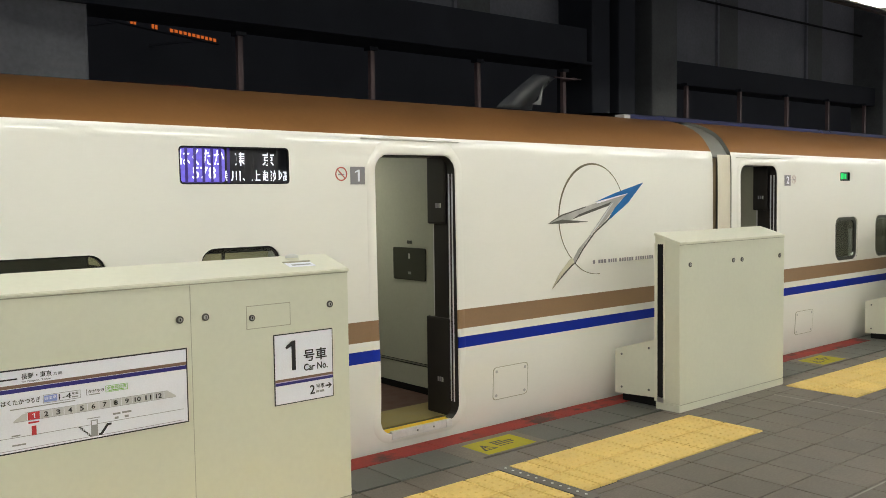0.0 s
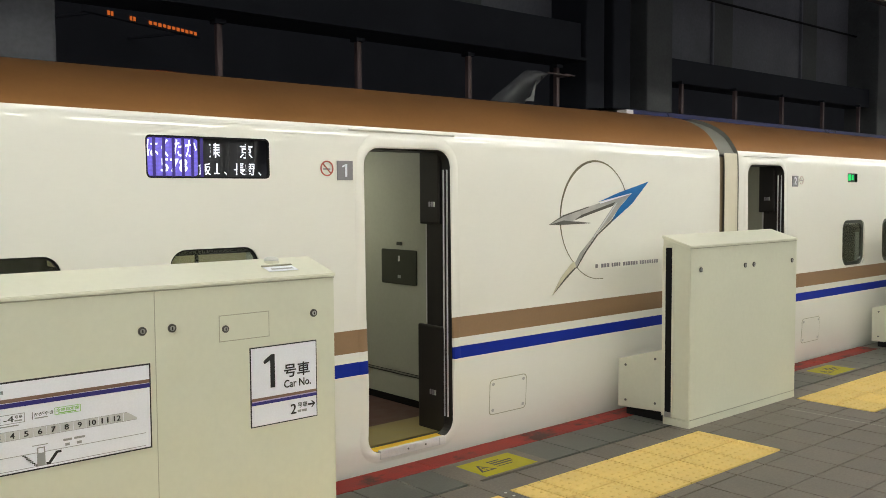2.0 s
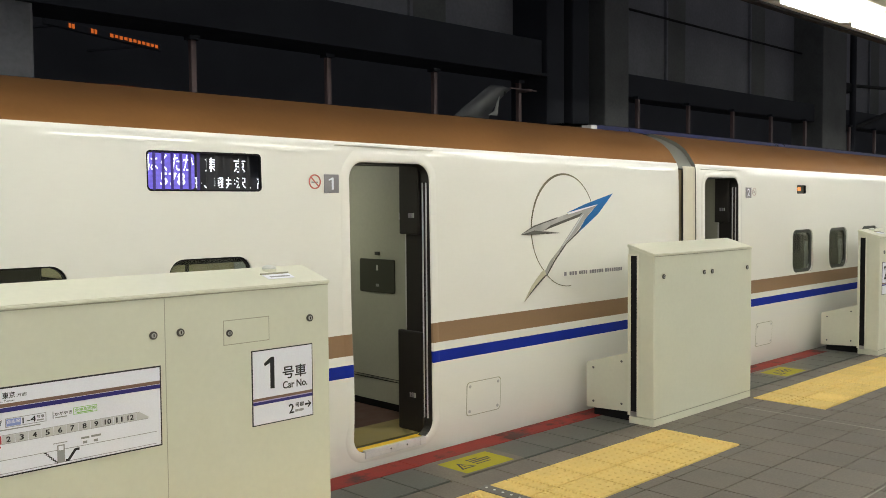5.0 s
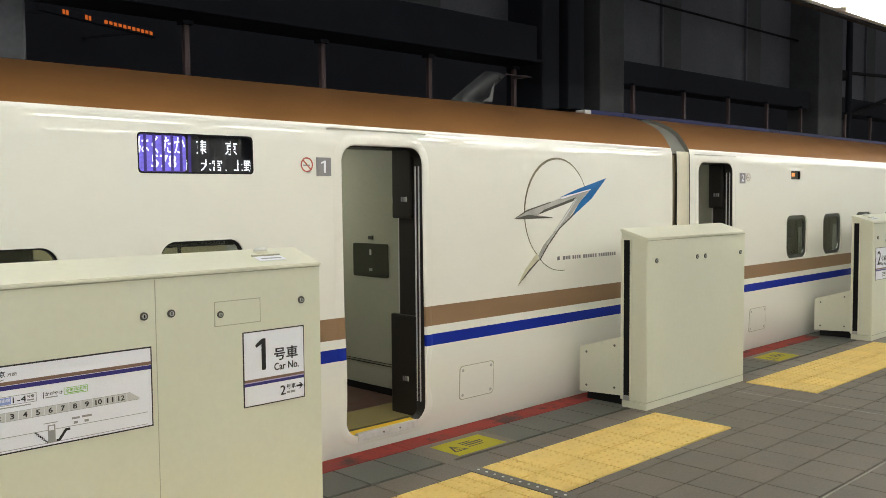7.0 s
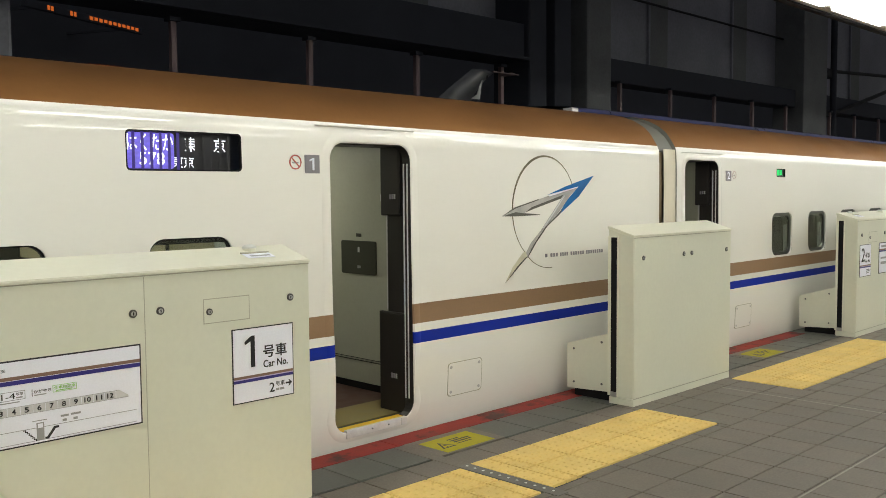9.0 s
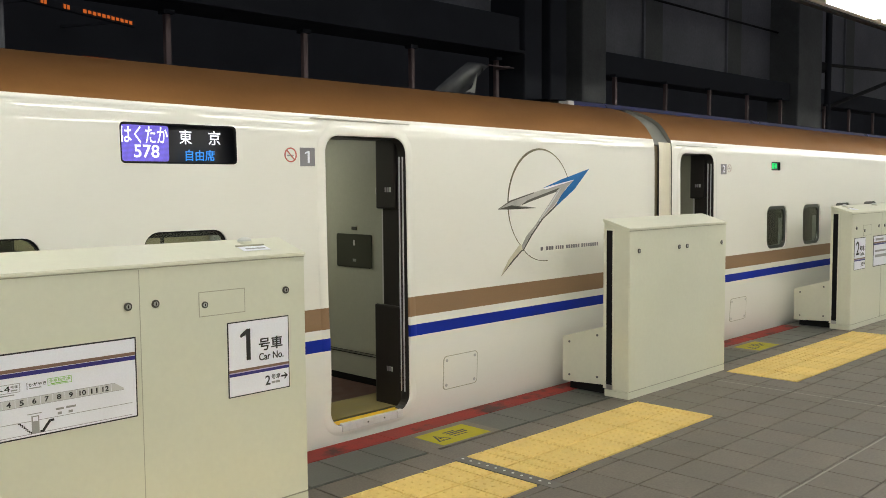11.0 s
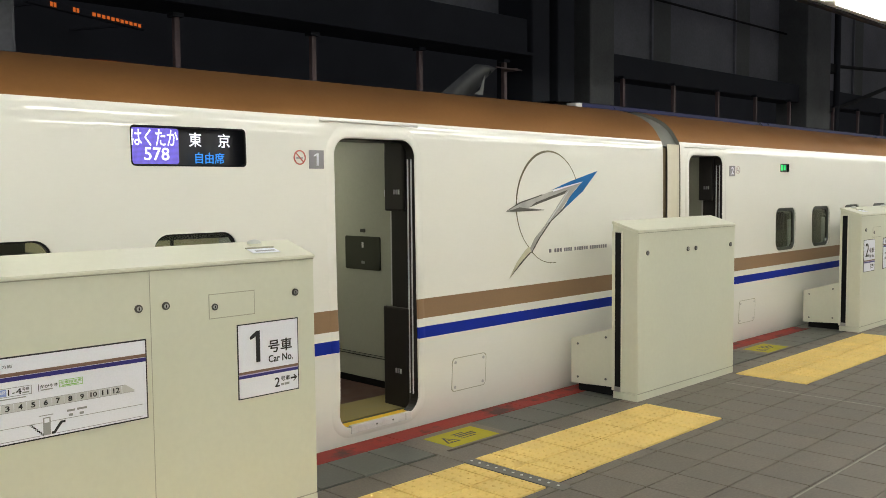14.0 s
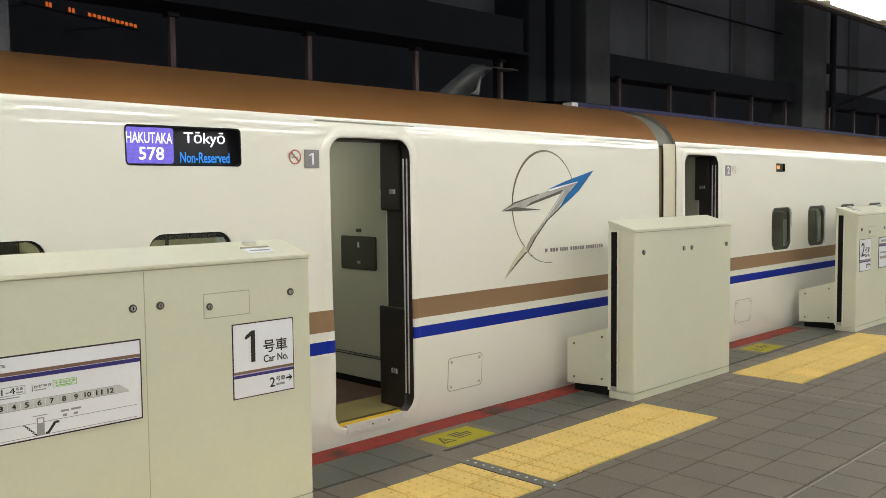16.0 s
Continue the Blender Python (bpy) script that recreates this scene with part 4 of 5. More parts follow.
def gate(x0, x1, label, seams=(), wing=True):
    g = thing("platform_gate", label, "platform gate", group="cream platform gates")
    yb = 0.578
    zf, zb = 1.228, 1.290
    # body with the slanted top under the lid
    lift = lambda u, v, d: (x0 + 0.004 + d, u, v)
    bm = add_prism(bmesh.new(), [(YF, 0.055), (yb, 0.055), (yb, zb), (YF, zf)], lift, x1 - x0 - 0.008)
    bmesh.ops.recalc_face_normals(bm, faces=bm.faces)
    bmesh.ops.bevel(bm, geom=list(bm.edges), offset=0.005, segments=2, affect="EDGES")
    body = part("body", bm, M["gate"], g)
    lift2 = lambda u, v, d: (x0 - 0.002 + d, u, v)
    bm = add_prism(bmesh.new(), [(YF - 0.006, zf - 0.002), (YF - 0.006, zf + 0.014), (yb + 0.006, zb + 0.020), (yb + 0.006, zb - 0.004)], lift2, x1 - x0 + 0.004)
    bmesh.ops.recalc_face_normals(bm, faces=bm.faces)
    bmesh.ops.bevel(bm, geom=list(bm.edges), offset=0.004, segments=2, affect="EDGES")
    part("lid", bm, M["gate_lid"], g, "slanted cream lid")
    part("plinth", box(x0 + 0.004, x1 - 0.004, YF + 0.001, yb - 0.01, 0.0, 0.052, 0.003), M["gate"], g)
    part("seam", box(x0 + 0.01, x1 - 0.01, YF - 0.0012, YF + 0.004, 0.0530, 0.0565), M["gate_seam"], g)
    # the lid's shadow on the front, laid on as a thin dark strip
    part("lid_gap", box(x0 + 0.006, x1 - 0.006, YF - 0.0022, YF + 0.004, zf - 0.0065, zf - 0.0022), M["gate_seam"], g, "dark painted shadow line under the lid")
    for x in seams:
        part("seam", box(x - 0.0014, x + 0.0014, YF - 0.0012, YF + 0.004, 0.06, zf - 0.008), M["gate_seam"], g)
    # slot of the sliding leaf in both ends
    for x, s in ((x0, -1), (x1, 1)):
        a, b = sorted((x + s * -0.003, x + s * 0.0012))
        slot_ = part("door_slot", box(a, b, 0.497, 0.550, 0.075, 1.225), M["rubber"], g, "black slot of the sliding door leaf")
        a, b = sorted((x + s * -0.002, x + s * 0.006))
        part("slot_rim", box(a, b, 0.550, 0.574, 0.06, 1.235), M["gate_lid"], slot_)
        part("slot_rim", box(a, b, 0.487, 0.497, 0.06, 1.235), M["gate_lid"], slot_)
        part("slot_foot", box(a, b, 0.497, 0.550, 0.055, 0.090), M["steel"], slot_)
    if wing:
        for x, s in ((x0, 1), (x1, -1)):
            lift3 = lambda u, v, d: (x + s * (0.022 + d), u, v)
            bm = add_prism(bmesh.new(), [(0.58, 0.075), (0.968, 0.055), (0.968, 0.400), (0.58, 0.515)], lift3, 0.34)
            bmesh.ops.recalc_face_normals(bm, faces=bm.faces)
            bmesh.ops.bevel(bm, geom=list(bm.edges), offset=0.004, segments=2, affect="EDGES")
            w = part("side_cover", bm, M["gate"], g, "low cream cover between gate and train")
            # black foot block that also stands in for the shadow below the cover
            part("cover_foot", box(min(x + s * 0.06, x + s * 0.3), max(x + s * 0.06, x + s * 0.3), 0.58, 0.92, 0.0, 0.08), M["rubber"], w)
            for y, z in ((0.645, 0.440), (0.90, 0.365), (0.645, 0.125), (0.90, 0.110)):
                part("screw", add_cylinder(bmesh.new(), (x + s * 0.018, y, z), (1, 0, 0), 0.009, 0.008, 10), M["screw"], w)
    return g


gate1 = gate(-3.4, 0.413, "cream painted low platform gate with route map and car sign", seams=(-0.452, -2.0))
for x in (-0.505, -0.381, 0.294):
    lock(x, 1.068, gate1)
pl = part("access_panel", plaque(rect(-0.170, 0.062, 0.990, 1.095), YF - 0.0015, 0.004), M["gate"], gate1, "small flush access panel")
part("panel_seam", add_ring(bmesh.new(), rect(-0.174, 0.066, 0.986, 1.099), rect(-0.170, 0.062, 0.990, 1.095), YF - 0.001, 0.004), M["gate_seam"], gate1)
lock(-0.145, 1.040, pl, 0.017)
gate2 = gate(3.275, 4.725, "cream painted low platform gate between two car doors")
for x in (3.402, 3.967, 4.086, 4.643):
    lock(x, 1.076, gate2, 0.019)
gate3 = gate(7.47, 11.2, "cream painted low platform gate with second car sign", seams=(8.35, 9.9))
for x in (7.60, 8.26, 8.44):
    lock(x, 1.074, gate3, 0.019)
pl = part("access_panel", plaque(rect(7.80, 8.03, 0.990, 1.095), YF - 0.0015, 0.004), M["gate"], gate3)
part("panel_seam", add_ring(bmesh.new(), rect(7.796, 8.034, 0.986, 1.099), rect(7.80, 8.03, 0.990, 1.095), YF - 0.001, 0.004), M["gate_seam"], gate3)
lock(7.83, 1.040, pl, 0.018)


def beacon(x):
    ob = thing("gate_lamp", "small pale dome lamp on the gate lid", "lamp", (x, 0.535, 1.296), "dome lamps on the gates")
    bm = bmesh.new()
    bmesh.ops.create_uvsphere(bm, u_segments=20, v_segments=10, radius=0.036)
    bmesh.ops.scale(bm, vec=(1.0, 0.8, 0.42), verts=bm.verts)
    bmesh.ops.translate(bm, vec=(0, 0, 0.010), verts=bm.verts)
    part("dome", bm, M["dome"], ob, smooth=True)
    part("base", add_cylinder(bmesh.new(), (0, 0, -0.012), (0, 0, 1), 0.036, 0.018, 20), M["gate_lid"], ob)
    return ob


lid_tilt = math.degrees(math.atan2(0.060, 0.219))
b0 = beacon(0.185)
copy_thing(b0, pose(7.72, 0.535, 1.296))
copy_thing(b0, pose(8.6, 0.535, 1.296))
for x in (0.175, 7.72):
    st = thing("lid_sticker", "white warning sticker with small text on the lid", "sticker", (x, 0.437, 1.2715), "stickers on the gate lids")
    st.rotation_euler = (radians(lid_tilt), 0, 0)
    part("film", box(-0.075, 0.075, -0.03, 0.03, 0.0, 0.0015), M["sign_white"], st)
    part("text_bar", box(-0.05, 0.06, -0.012, 0.004, 0.0015, 0.002), M["sign_grey"], st)
    part("edge_strip", box(-0.078, 0.078, 0.034, 0.042, 0.0, 0.006), M["gate_seam"], st)


def car_sign(x0, x1, z0, z1, big, small):
    s = thing("car_number_sign", "white car number sign with brown and violet lines", "sign", group="car number signs")
    y = YF - 0.003
    W, Hh = x1 - x0, z1 - z0
    part("frame", plaque(rect(x0, x1, z0, z1), y, 0.003), M["ink"], s)
    part("film", plaque(rect(x0 + 0.005, x1 - 0.005, z0 + 0.005, z1 - 0.005), y - 0.001, 0.002), M["sign_white"], s)
    X = lambda u: x0 + u * W
    Z = lambda v: z1 - v * Hh
    yt = y - 0.002
    if big == "1":
        numeral_one("number", X(0.19), Z(0.53), W * 0.165, Hh * 0.42, yt, M["ink"], s)
    else:
        letters("number", big, X(0.14), Z(0.53), W * 0.30, Hh * 0.42, yt, M["ink"], s, bold=0.01)
    letters("car_text", "号車", X(0.49), Z(0.435), W * 0.395, Hh * 0.175, yt, M["ink"], s, bold=0.015)
    letters("car_text", "Car No.", X(0.49), Z(0.565), W * 0.41, Hh * 0.10, yt, M["ink"], s, bold=0.014)
    bars("brown_line", [(X(0.014), X(0.986), Z(0.672), Z(0.638))], yt, M["sign_brown"], s)
    bars("lilac_line", [(X(0.014), X(0.986), Z(0.686), Z(0.672))], yt, M["sign_lilac"], s)
    bars("violet_line", [(X(0.014), X(0.986), Z(0.725), Z(0.686))], yt, M["sign_blue"], s)
    letters("number", small, X(0.585), Z(0.915), W * 0.085, Hh * 0.13, yt, M["ink"], s, bold=0.01)
    letters("car_text", "号車", X(0.69), Z(0.848), W * 0.15, Hh * 0.068, yt, M["ink"], s, bold=0.01)
    bars("text_bar", [(X(0.69), X(0.745), Z(0.905), Z(0.875)), (X(0.755), X(0.83), Z(0.905), Z(0.875))], yt, M["sign_grey"], s)
    bm = plaque([(X(0.855), Z(0.838)), (X(0.93), Z(0.838)), (X(0.90), Z(0.87)), (X(0.918), Z(0.87)), (X(0.965), Z(0.826)), (X(0.918), Z(0.782)), (X(0.90), Z(0.782)), (X(0.93), Z(0.814)), (X(0.855), Z(0.814))], yt, 0.0012)
    part("arrow", bm, M["ink"], s)
    return s


car_sign(-0.033, 0.306, 0.595, 0.945, "1", "2")
car_sign(7.547, 7.862, 0.630, 0.970, "2", "3")


def route_map(x1, z0, z1, width):
    s = thing("route_map", "white framed route map with train diagram of twelve cars", "sign", group="route maps")
    y = YF - 0.003
    x0 = x1 - width
    part("frame", plaque(rect(x0, x1, z0, z1), y, 0.003), M["ink"], s)
    part("film", plaque(rect(x0 + 0.006, x1 - 0.006, z0 + 0.006, z1 - 0.006), y - 0.001, 0.002), M["sign_white"], s)
    yt = y - 0.002
    o = x1 + 0.491
    Z = lambda v: z0 + (v - 0.592) * (z1 - z0) / 0.343
    bars("brown_line", [(x0 + 0.006, x1 - 0.006, Z(0.858), Z(0.872))], yt, M["sign_brown"], s)
    bars("blue_line", [(x0 + 0.006, x1 - 0.006, Z(0.839), Z(0.856))], yt, M["sign_blue"], s)
    letters("direction", "長野・東京", o - 1.197, Z(0.890), 0.117, Z(0.911) - Z(0.886), yt, M["ink"], s, bold=0.015)
    letters("direction", "方面", o - 1.074, Z(0.892), 0.036, Z(0.905) - Z(0.892), yt, M["ink"], s)
    letters("direction", "for Nagano, Tokyo", o - 1.197, Z(0.876), 0.114, Z(0.885) - Z(0.876), yt, M["ink"], s)
    bars("arrow_bar", [(o - 1.30, o - 1.213, Z(0.893), Z(0.899))], yt, M["ink"], s)
    letters("service", "はくたか", o - 1.278, Z(0.790), 0.086, Z(0.812) - Z(0.790), yt, M["ink"], s, bold=0.01)
    letters("service", "つるぎ", o - 1.186, Z(0.790), 0.058, Z(0.812) - Z(0.790), yt, M["ink"], s, bold=0.01)
    part("box_line", add_ring(bmesh.new(), rect(o - 1.118, o - 0.968, Z(0.780), Z(0.815)), rect(o - 1.116, o - 0.970, Z(0.782), Z(0.813)), yt, 0.001), M["sign_grey"], s)
    part("class_box", plaque(rect(o - 1.114, o - 1.062, Z(0.784), Z(0.811)), yt, 0.001), M["sign_sky"], s)
    letters("class_text", "自由席", o - 1.111, Z(0.794), 0.046, Z(0.808) - Z(0.794), yt - 0.001, M["sign_white"], s)
    letters("class_cars", "1-4", o - 1.056, Z(0.786), 0.050, Z(0.809) - Z(0.786), yt, M["ink"], s)
    letters("class_cars", "号車", o - 1.003, Z(0.797), 0.027, Z(0.809) - Z(0.797), yt, M["ink"], s)
    for q in [(o - 1.003, o - 0.978, Z(0.787), Z(0.792)), (o - 1.245, o - 0.99, Z(0.770), Z(0.774))]:
        bars("text_bar", [q], yt, M["sign_grey"], s)
    bars("text_bar", [(o - 0.943, o - 0.941, Z(0.784), Z(0.812))], yt, M["ink"], s)
    letters("service", "かがやき", o - 0.936, Z(0.794), 0.068, Z(0.808) - Z(0.794), yt, M["ink"], s, bold=0.008)
    bars("text_bar", [(o - 0.934, o - 0.888, Z(0.785), Z(0.789))], yt, M["sign_grey"], s)
    part("class_box", add_ring(bmesh.new(), rect(o - 0.863, o - 0.768, Z(0.787), Z(0.815)), rect(o - 0.861, o - 0.770, Z(0.789), Z(0.813)), yt, 0.001), M["sign_green"], s, "thin green box line")
    bars("text_bar", [(o - 0.850, o - 0.785, Z(0.791), Z(0.795))], yt, M["sign_green"], s)
    letters("class_text", "全車指定席", o - 0.858, Z(0.798), 0.085, Z(0.811) - Z(0.798), yt - 0.001, M["sign_green"], s, bold=0.012)
    # twelve cars
    cw = (1.180 - 0.606) / 12
    for i in range(12):
        a = o - 1.180 + i * cw
        cell = part("car_cell", plaque(rect(a + 0.0012, a + cw - 0.0012, Z(0.720), Z(0.751)), yt, 0.001), M["sign_red"] if i == 0 else M["sign_light"], s)
        w = 0.012 if i == 0 else 0.016 if i < 9 else 0.027
        if i == 0:
            numeral_one("car_digit", a + cw / 2 - 0.006, Z(0.725), 0.011, Z(0.746) - Z(0.725), yt - 0.001, M["sign_white"], cell)
            continue
        letters("car_digit", str(i + 1), a + cw / 2 - w / 2, Z(0.725), w, Z(0.746) - Z(0.725), yt - 0.001, M["ink"], cell, bold=0.02)
    part("nose", plaque([(o - 1.182, Z(0.720)), (o - 1.182, Z(0.751)), (o - 1.20, Z(0.747)), (o - 1.234, Z(0.724)), (o - 1.234, Z(0.720))], yt, 0.001), M["sign_light"], s)
    part("nose", plaque([(o - 0.604, Z(0.720)), (o - 0.552, Z(0.720)), (o - 0.552, Z(0.726)), (o - 0.588, Z(0.751)), (o - 0.604, Z(0.751))], yt, 0.001), M["sign_light"], s)
    bars("outline", [(o - 1.234, o - 0.552, Z(0.718), Z(0.7195)), (o - 1.19, o - 0.59, Z(0.7515), Z(0.753))], yt, M["sign_grey"], s)
    bars("marker", [(o - 1.178, o - 1.136, Z(0.705), Z(0.712)), (o - 1.166, o - 1.148, Z(0.655), Z(0.694))], yt, M["sign_red"], s)
    bars("level_line", [(x0 + 0.03, o - 0.516, Z(0.656), Z(0.658)), (x0 + 0.03, o - 0.518, Z(0.605), Z(0.607))], yt, M["sign_grey"], s)
    for q in [(o - 1.243, o - 1.21, Z(0.661), Z(0.667)), (o - 1.243, o - 1.19, Z(0.622), Z(0.628))]:
        bars("text_bar", [q], yt, M["sign_grey"], s)
    st = []
    for i in range(7):
        st.append((o - 0.981 + i * 0.0066, o - 0.970 + i * 0.0066, Z(0.652 - i * 0.0068), Z(0.655 - i * 0.0068)))
        st.append((o - 0.973 + i * 0.0066, o - 0.970 + i * 0.0066, Z(0.645 - i * 0.0068), Z(0.655 - i * 0.0068)))
    bars("stairs", st, yt, M["ink"], s)
    bars("lift_shaft", [(o - 0.930, o - 0.901, Z(0.606), Z(0.676))], yt, M["sign_grey"], s)
    bars("lift_icon", [(o - 0.925, o - 0.906, Z(0.655), Z(0.672))], yt - 0.0008, M["sign_white"], s)
    part("escalator", plaque([(o - 0.898, Z(0.606)), (o - 0.884, Z(0.606)), (o - 0.856, Z(0.643)), (o - 0.843, Z(0.643)), (o - 0.843, Z(0.652)), (o - 0.862, Z(0.652)), (o - 0.890, Z(0.615)), (o - 0.898, Z(0.615))], yt, 0.001), M["ink"], s)
    for q in [(o - 0.945, o - 0.89, Z(0.683), Z(0.686)), (o - 0.835, o - 0.803, Z(0.683), Z(0.691)), (o - 0.795, o - 0.755, Z(0.684), Z(0.692)), (o - 0.828, o - 0.812, Z(0.664), Z(0.674)), (o - 0.785, o - 0.768, Z(0.664), Z(0.674))]:
        bars("text_bar", [q], yt, M["sign_grey"], s)
    return s


route_map(-0.476, 0.598, 0.938, 1.20)
m2 = thing("notice_sign", "white framed notice with a brown line on the gate", "sign")
part("frame", plaque(rect(8.10, 8.95, 0.63, 0.97), YF - 0.003, 0.003), M["ink"], m2)
part("film", plaque(rect(8.108, 8.942, 0.638, 0.962), YF - 0.004, 0.002), M["sign_white"], m2)
bars("brown_line", [(8.108, 8.942, 0.885, 0.90)], YF - 0.005, M["sign_brown"], m2)
bars("blue_line", [(8.108, 8.942, 0.868, 0.884)], YF - 0.005, M["sign_blue"], m2)
bars("text_bar", [(8.16, 8.4, 0.915, 0.94), (8.15, 8.6, 0.79, 0.81), (8.15, 8.9, 0.73, 0.76)], YF - 0.005, M["sign_grey"], m2)

# ---- floor pieces ----
TX, TY = 0.298, 0.303
X0, Y0 = 1.440, -0.390


def slab_mesh(name, sx, sy, material, gap=0.0042, top=0.0, depth=0.012, chamfer=0.0025):
    bm = bmesh.new()
    g = gap
    lo = [bm.verts.new(p) for p in ((g, g, top - depth), (sx - g, g, top - depth), (sx - g, sy - g, top - depth), (g, sy - g, top - depth))]
    mid = [bm.verts.new(p) for p in ((g, g, top - chamfer), (sx - g, g, top - chamfer), (sx - g, sy - g, top - chamfer), (g, sy - g, top - chamfer))]
    c = chamfer
    hi = [bm.verts.new(p) for p in ((g + c, g + c, top), (sx - g - c, g + c, top), (sx - g - c, sy - g - c, top), (g + c, sy - g - c, top))]
    for a, b in ((lo, mid), (mid, hi)):
        for i in range(4):
            bm.faces.new((a[i], a[(i + 1) % 4], b[(i + 1) % 4], b[i]))
    bm.faces.new(hi)
    return mesh_of(name, bm, material)


floor = thing("paving", "grey square paving tiles on the station platform", "floor", kind="structure")
tile = slab_mesh("tile", TX, TY, M["tile"])
near, rest = [], []
STRIPS = ((-2.195, 1.477), (1.477, 3.292), (4.680, 7.442), (8.92, 12.22))
ACROSS = {-2.195: -0.016, 1.477: 0.004, 4.680: 0.035, 8.92: 0.035}
for i in range(-46, 190):
    for j in range(-28, 2):
        x, y = X0 + i * TX, Y0 + j * TY
        if y < -9:
            continue
        if j >= 0 and any(x + TX > u + 0.005 and x < v - 0.005 for u, v in STRIPS):
            continue
        (near if -0.2 < x < 7.2 and y > -3.2 else rest).append((x, y))
near = sorted(near, key=lambda p: (p[0] - 3.0) ** 2 + (p[1] + 0.6) ** 2)
near, rest = near[:300], rest + near[300:]
for x, y in near:
    shared("tile", tile, floor, pose(x, y, random.uniform(-0.0008, 0.0008)))
verts, faces = [], []
for x, y in rest:
    s = len(verts)
    g = 0.0042
    verts += [(x + g, y + g, -0.012), (x + TX - g, y + g, -0.012), (x + TX - g, y + TY - g, -0.012), (x + g, y + TY - g, -0.012),
              (x + g, y + g, 0), (x + TX - g, y + g, 0), (x + TX - g, y + TY - g, 0), (x + g, y + TY - g, 0)]
    faces += [(s + 4, s + 5, s + 6, s + 7), (s, s + 1, s + 5, s + 4), (s + 1, s + 2, s + 6, s + 5), (s + 2, s + 3, s + 7, s + 6), (s + 3, s, s + 4, s + 7)]
me = bpy.data.meshes.new("tile_field")
me.from_pydata(verts, [], faces)
me.materials.append(M["tile"])
field = new("tile_field", me)
field.parent = floor
tagged(field, kind="stuff")
# the narrow row between the tactile strip and the tiles, the row beside the joint, and the edge stones
edge_row = thing("edge_paving", "green-grey platform edge stones beside a red painted strip", "floor", kind="structure")
Y2 = Y0 + 2 * TY
narrow = {}
wide_row = slab_mesh("narrow_tile", TX, 0.497 - Y2, M["tile"])
edge_stone = slab_mesh("edge_stone", TX, 0.345, M["edge"])
RED = ((-20, 7.4), (11.0, 15.0))
bare_stone = slab_mesh("bare_stone", 4 * TX, YE - 0.858, M["edge"], gap=0.0015)
red_stone = slab_mesh("red_stone", 4 * TX, YE - 0.858, M["red"], gap=0.0015)


def cut_tiles(x, w):
    """Tiles cut to fit at the end of a tactile strip."""
    for y, h in ((Y0, TY), (Y0 + TY, TY), (Y2, 0.497 - Y2)):
        shared("cut_tile", slab_mesh("cut_tile", w, h, M["tile"]), floor, pose(x, y, 0))


for i in range(-18, 64):
    x = X0 + i * TX
    over = [(u, v) for u, v in STRIPS if x + TX > u + 0.005 and x < v - 0.005]
    if not over:
        shared("narrow_tile", wide_row, floor, pose(x, Y2, 0))
    else:
        u, v = over[0][0], over[-1][1]
        if u > x + 0.005:
            cut_tiles(x, u - x)
        if v < x + TX - 0.005:
            cut_tiles(v, x + TX - v)
        a0, a1 = max(u, x), min(v, x + TX)
        dy = ACROSS[max(q for q in ACROSS if q < a0 + 0.01)]
        for y0, y1 in ((0.288 + dy, 0.497), (-0.390, -0.308 + dy)):
            key = (round(a1 - a0, 3), round(y1 - y0, 3))
            if key not in narrow:
                narrow[key] = slab_mesh("narrow_tile", *key, M["tile"])
            shared("narrow_tile", narrow[key], floor, pose(a0, y0, 0))
    shared("edge_stone", edge_stone, edge_row, pose(x, 0.512, 0))
    if i % 4 == 0:
        painted = any(u < x + 2 * TX < v for u, v in RED)
        shared("red_stone" if painted else "bare_stone", red_stone if painted else bare_stone, edge_row, pose(x, 0.858, 0.0))


def tactile_mesh(sx, sy):
    bm = bmesh.new()
    g, c, top = 0.005, 0.002, 0.003
    hi = [bm.verts.new(p) for p in ((g + c, g + c, top), (sx - g - c, g + c, top), (sx - g - c, sy - g - c, top), (g + c, sy - g - c, top))]
    lo = [bm.verts.new(p) for p in ((g, g, -0.012), (sx - g, g, -0.012), (sx - g, sy - g, -0.012), (g, sy - g, -0.012))]
    for i in range(4):
        bm.faces.new((lo[i], lo[(i + 1) % 4], hi[(i + 1) % 4], hi[i]))
    bm.faces.new(hi)
    p = 0.058
    nx, ny = max(1, round(sx / p)), max(1, round(sy / p))
    for i in range(nx):
        for j in range(ny):
            x, y = (i + 0.5) * sx / nx, (j + 0.5) * sy / ny
            a = [bm.verts.new((x + 0.012 * math.cos(k * math.pi / 3), y + 0.012 * math.sin(k * math.pi / 3), top)) for k in range(6)]
            b = [bm.verts.new((x + 0.007 * math.cos(k * math.pi / 3), y + 0.007 * math.sin(k * math.pi / 3), top + 0.005)) for k in range(6)]
            for k in range(6):
                bm.faces.new((a[k], a[(k + 1) % 6], b[(k + 1) % 6], b[k]))
            bm.faces.new(b)
    return mesh_of("tactile_tile", bm, M["tactile"])


def tactile_strip(x0, cuts, label):
    s = thing("tactile_strip", label, "tactile paving", group="tactile strips before the doors", kind="structure")
    meshes = {}
    x = x0
    for w in cuts:
        if w not in meshes:
            meshes[w] = tactile_mesh(w, 0.298)
        dy = ACROSS[max(q for q in ACROSS if q < x0 + 0.01)]
        for y in (-0.308 + dy, -0.010 + dy):
            shared("tactile_tile", meshes[w], s, pose(x, y, 0.0))
        x += w
    return s


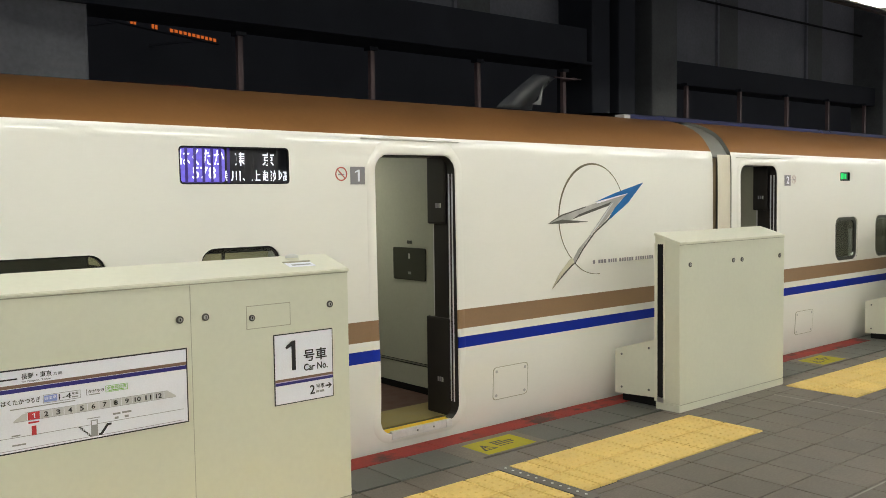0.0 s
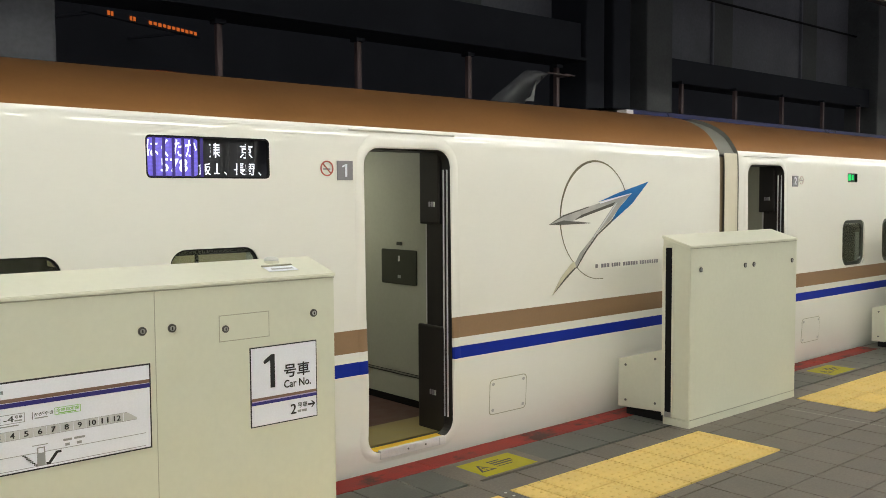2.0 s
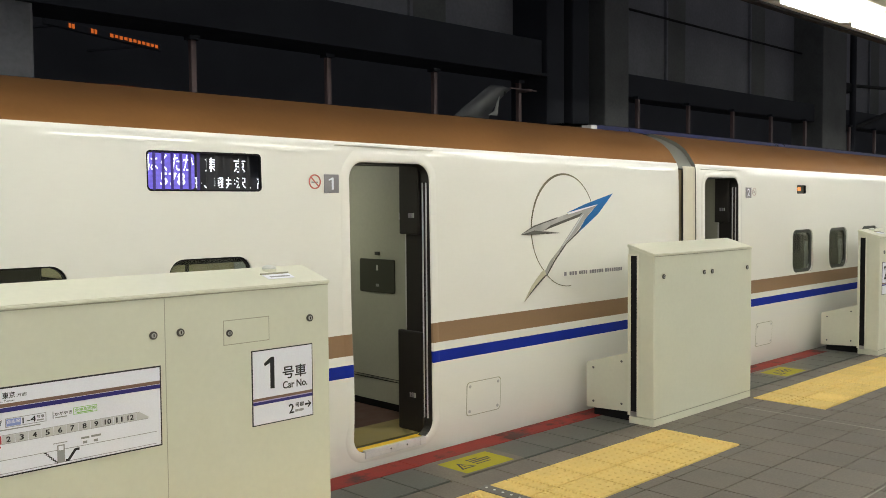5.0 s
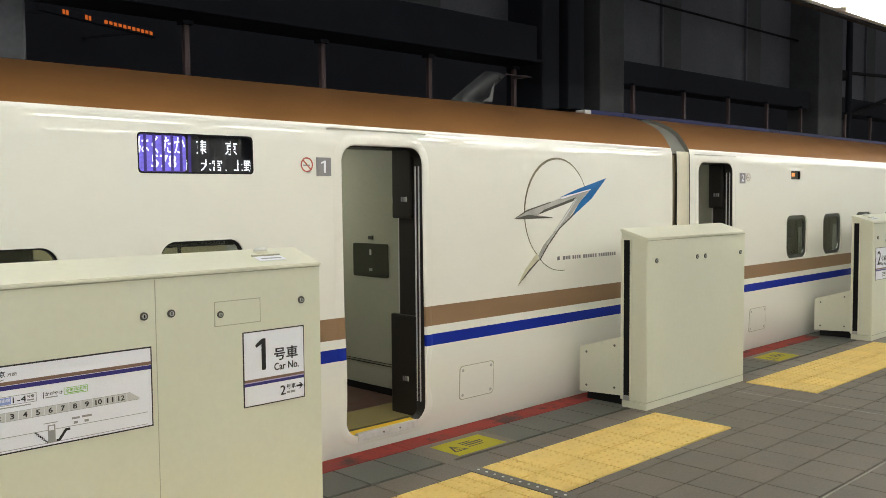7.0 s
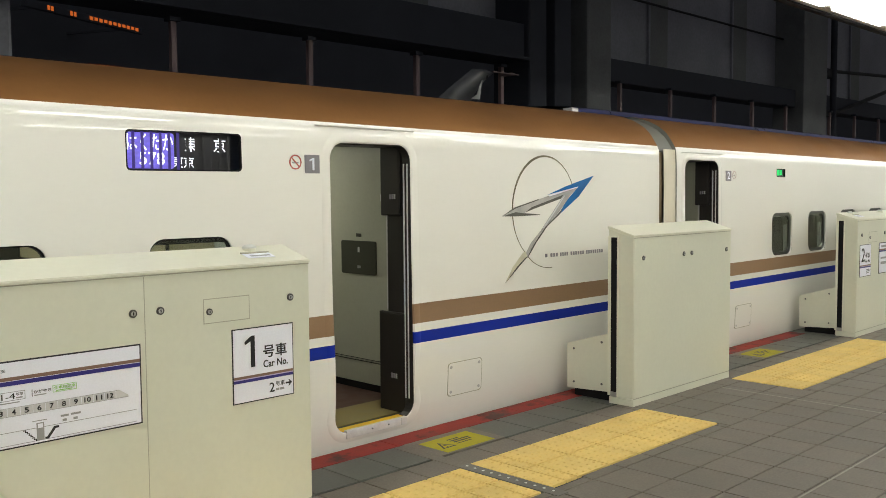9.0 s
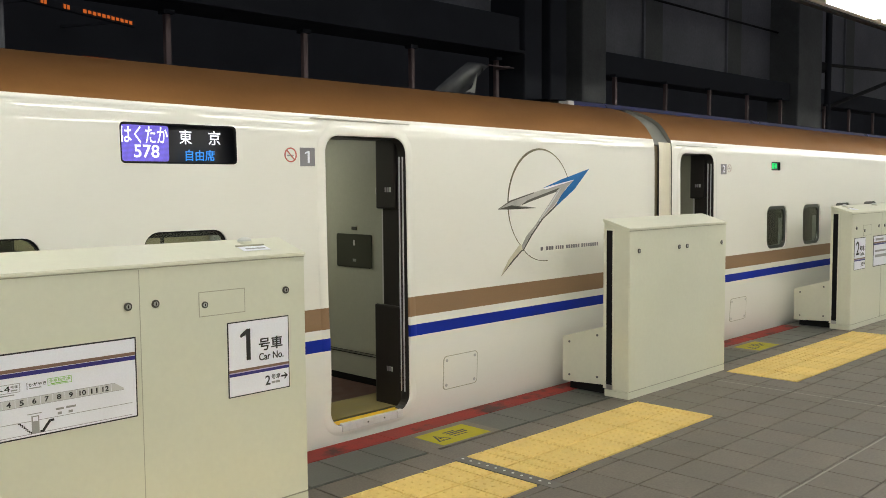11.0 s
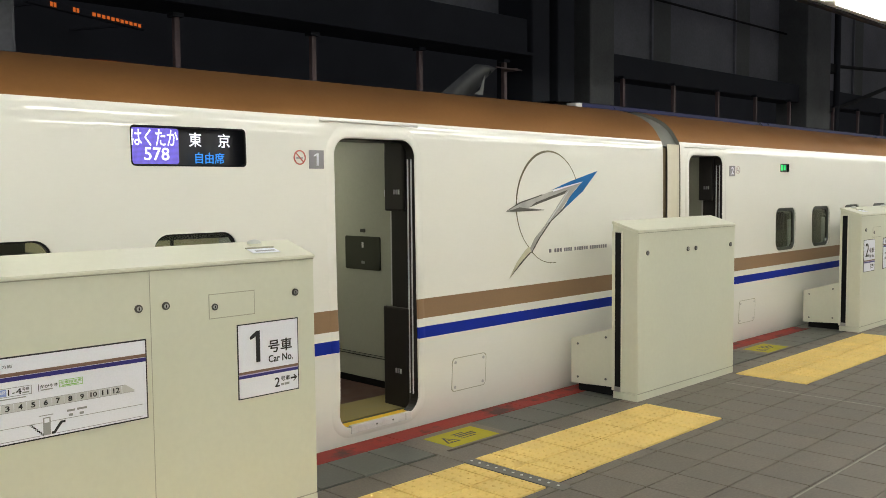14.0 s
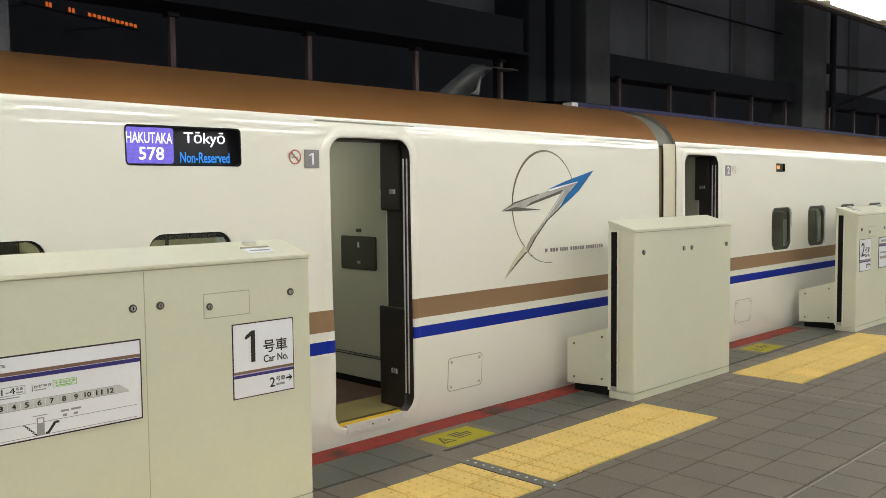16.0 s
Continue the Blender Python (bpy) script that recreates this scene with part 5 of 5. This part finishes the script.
tactile_strip(-2.2 + 0.005, [0.3] * 11 + [0.175, 0.1], "yellow dotted tactile strip beside the expansion joint")
tactile_strip(1.477, [0.14, 0.1, 0.3, 0.3, 0.3, 0.3, 0.3, 0.073], "yellow dotted tactile strip leading past the open door")
tactile_strip(4.680, [0.3] * 9 + [0.06], "yellow dotted tactile strip before the second car")
tactile_strip(8.92, [0.3] * 11, "yellow dotted tactile strip before the far gate")

joint = thing("expansion_joint", "dark metal expansion joint cover with bright stud heads", "joint cover", kind="structure")
part("cover", box(1.386, 1.474, -0.42, 0.30, -0.01, 0.0035, 0.001), M["plate"], joint)
part("cover", box(1.386, 1.474, 0.30, 0.84, -0.01, 0.0025, 0.001), M["tile"], joint)
for i in range(11):
    part("stud", add_cylinder(bmesh.new(), (1.43, 0.265 - i * 0.062, 0.003), (0, 0, 1), 0.0078, 0.003, 10), M["sill"], joint)
for spec in ((1.5, 9.0, -1.323, -1.314), (-6, 1.5, -1.323, -1.314)):
    tagged(part("pale_joint", box(spec[0], spec[1], spec[2], spec[3], -0.01, 0.0018), M["pale"]), "pale mortar joint line across the paving", "joint", kind="structure")
tagged(part("pale_joint", box(4.312, 4.324, -6, 0.21, -0.01, 0.0016), M["pale"]), "pale mortar joint line across the paving", "joint", kind="structure")


def floor_label(x0):
    s = thing("floor_label", "yellow floor warning label with triangle and small text", "label", (x0, 0, 0), "floor warning labels")
    part("base_plate", box(-0.075, 0.50, 0.515, 0.852, -0.01, 0.0022, 0.001), M["tile"], s, "grey base plate")
    part("film", box(0, 0.425, 0.535, 0.79, 0.0022, 0.0036), M["label"], s, "yellow film")
    bm = bmesh.new()
    tri = [(0.03, 0.60), (0.15, 0.60), (0.09, 0.72)]
    tin = [(0.052, 0.613), (0.128, 0.613), (0.09, 0.69)]
    z = 0.0042
    a = [bm.verts.new((u, v, z)) for u, v in tri]
    b = [bm.verts.new((u, v, z)) for u, v in tin]
    for i in range(3):
        bm.faces.new((a[i], a[(i + 1) % 3], b[(i + 1) % 3], b[i]))
    add_box(bm, 0.085, 0.095, 0.635, 0.672, 0.0036, z)
    add_box(bm, 0.085, 0.095, 0.620, 0.629, 0.0036, z)
    part("triangle", bm, M["ink"], s)
    for x, w, y, h in ((0.18, 0.10, 0.715, 0.014), (0.18, 0.17, 0.685, 0.016), (0.18, 0.16, 0.655, 0.016), (0.18, 0.13, 0.625, 0.010)):
        part("text_bar", box(x, x + w, y, y + h, 0.0036, 0.0042), M["ink"], s)
    return s


lab = floor_label(1.548)
copy_thing(lab, pose(5.75, 0, 0))
lab["label"] = "yellow floor warning label by the first open door"


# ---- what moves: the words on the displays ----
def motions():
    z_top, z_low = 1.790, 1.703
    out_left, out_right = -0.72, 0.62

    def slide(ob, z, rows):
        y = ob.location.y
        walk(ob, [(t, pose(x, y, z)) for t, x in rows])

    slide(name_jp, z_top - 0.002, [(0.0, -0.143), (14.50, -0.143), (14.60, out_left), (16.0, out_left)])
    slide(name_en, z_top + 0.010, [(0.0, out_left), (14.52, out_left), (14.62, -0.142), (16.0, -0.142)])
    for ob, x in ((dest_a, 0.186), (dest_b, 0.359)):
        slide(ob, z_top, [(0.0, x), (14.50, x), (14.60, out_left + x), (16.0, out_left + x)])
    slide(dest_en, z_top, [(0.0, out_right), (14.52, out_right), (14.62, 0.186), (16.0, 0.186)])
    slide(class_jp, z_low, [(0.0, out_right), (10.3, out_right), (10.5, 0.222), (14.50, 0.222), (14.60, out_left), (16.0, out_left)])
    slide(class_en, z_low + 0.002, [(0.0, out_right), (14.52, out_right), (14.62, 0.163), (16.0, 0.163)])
    # the station names run one after another at an even pace, and wait behind the skin before and after
    speed = 3.75 * PITCH
    for ob, first, count in stations:
        enter = (first - 1.5) / 3.75 - (out_right - 0.128) / speed
        leave = enter + (out_right - out_left) / speed
        rows = [(0.0, out_right), (enter, out_right)] if enter > 0.05 else []
        n = 12
        for i in range(1, n):
            t = enter + (leave - enter) * i / n
            if t > 0.05:
                if not rows:
                    rows.append((0.0, out_right + speed * enter))
                rows.append((t, out_right - speed * (t - enter)))
        rows += [(leave, out_left), (16.0, out_left)]
        slide(ob, z_low, rows)
    for ob, here, gone in ((comb_left, -0.118, -0.50), (comb_right, 0.145, 0.56)):
        slide(ob, 1.690, [(0.0, here), (10.3, here), (10.5, gone), (16.0, gone)])
    small = [(0.0, 0), (4.25, 0), (4.35, 1), (8.87, 1), (8.97, 0), (14.05, 0), (14.17, 1), (16.0, 1)]
    walk(roll_small, [(t, pose(0, YT + 0.03, 1.694 + 0.12 * k)) for t, k in small])


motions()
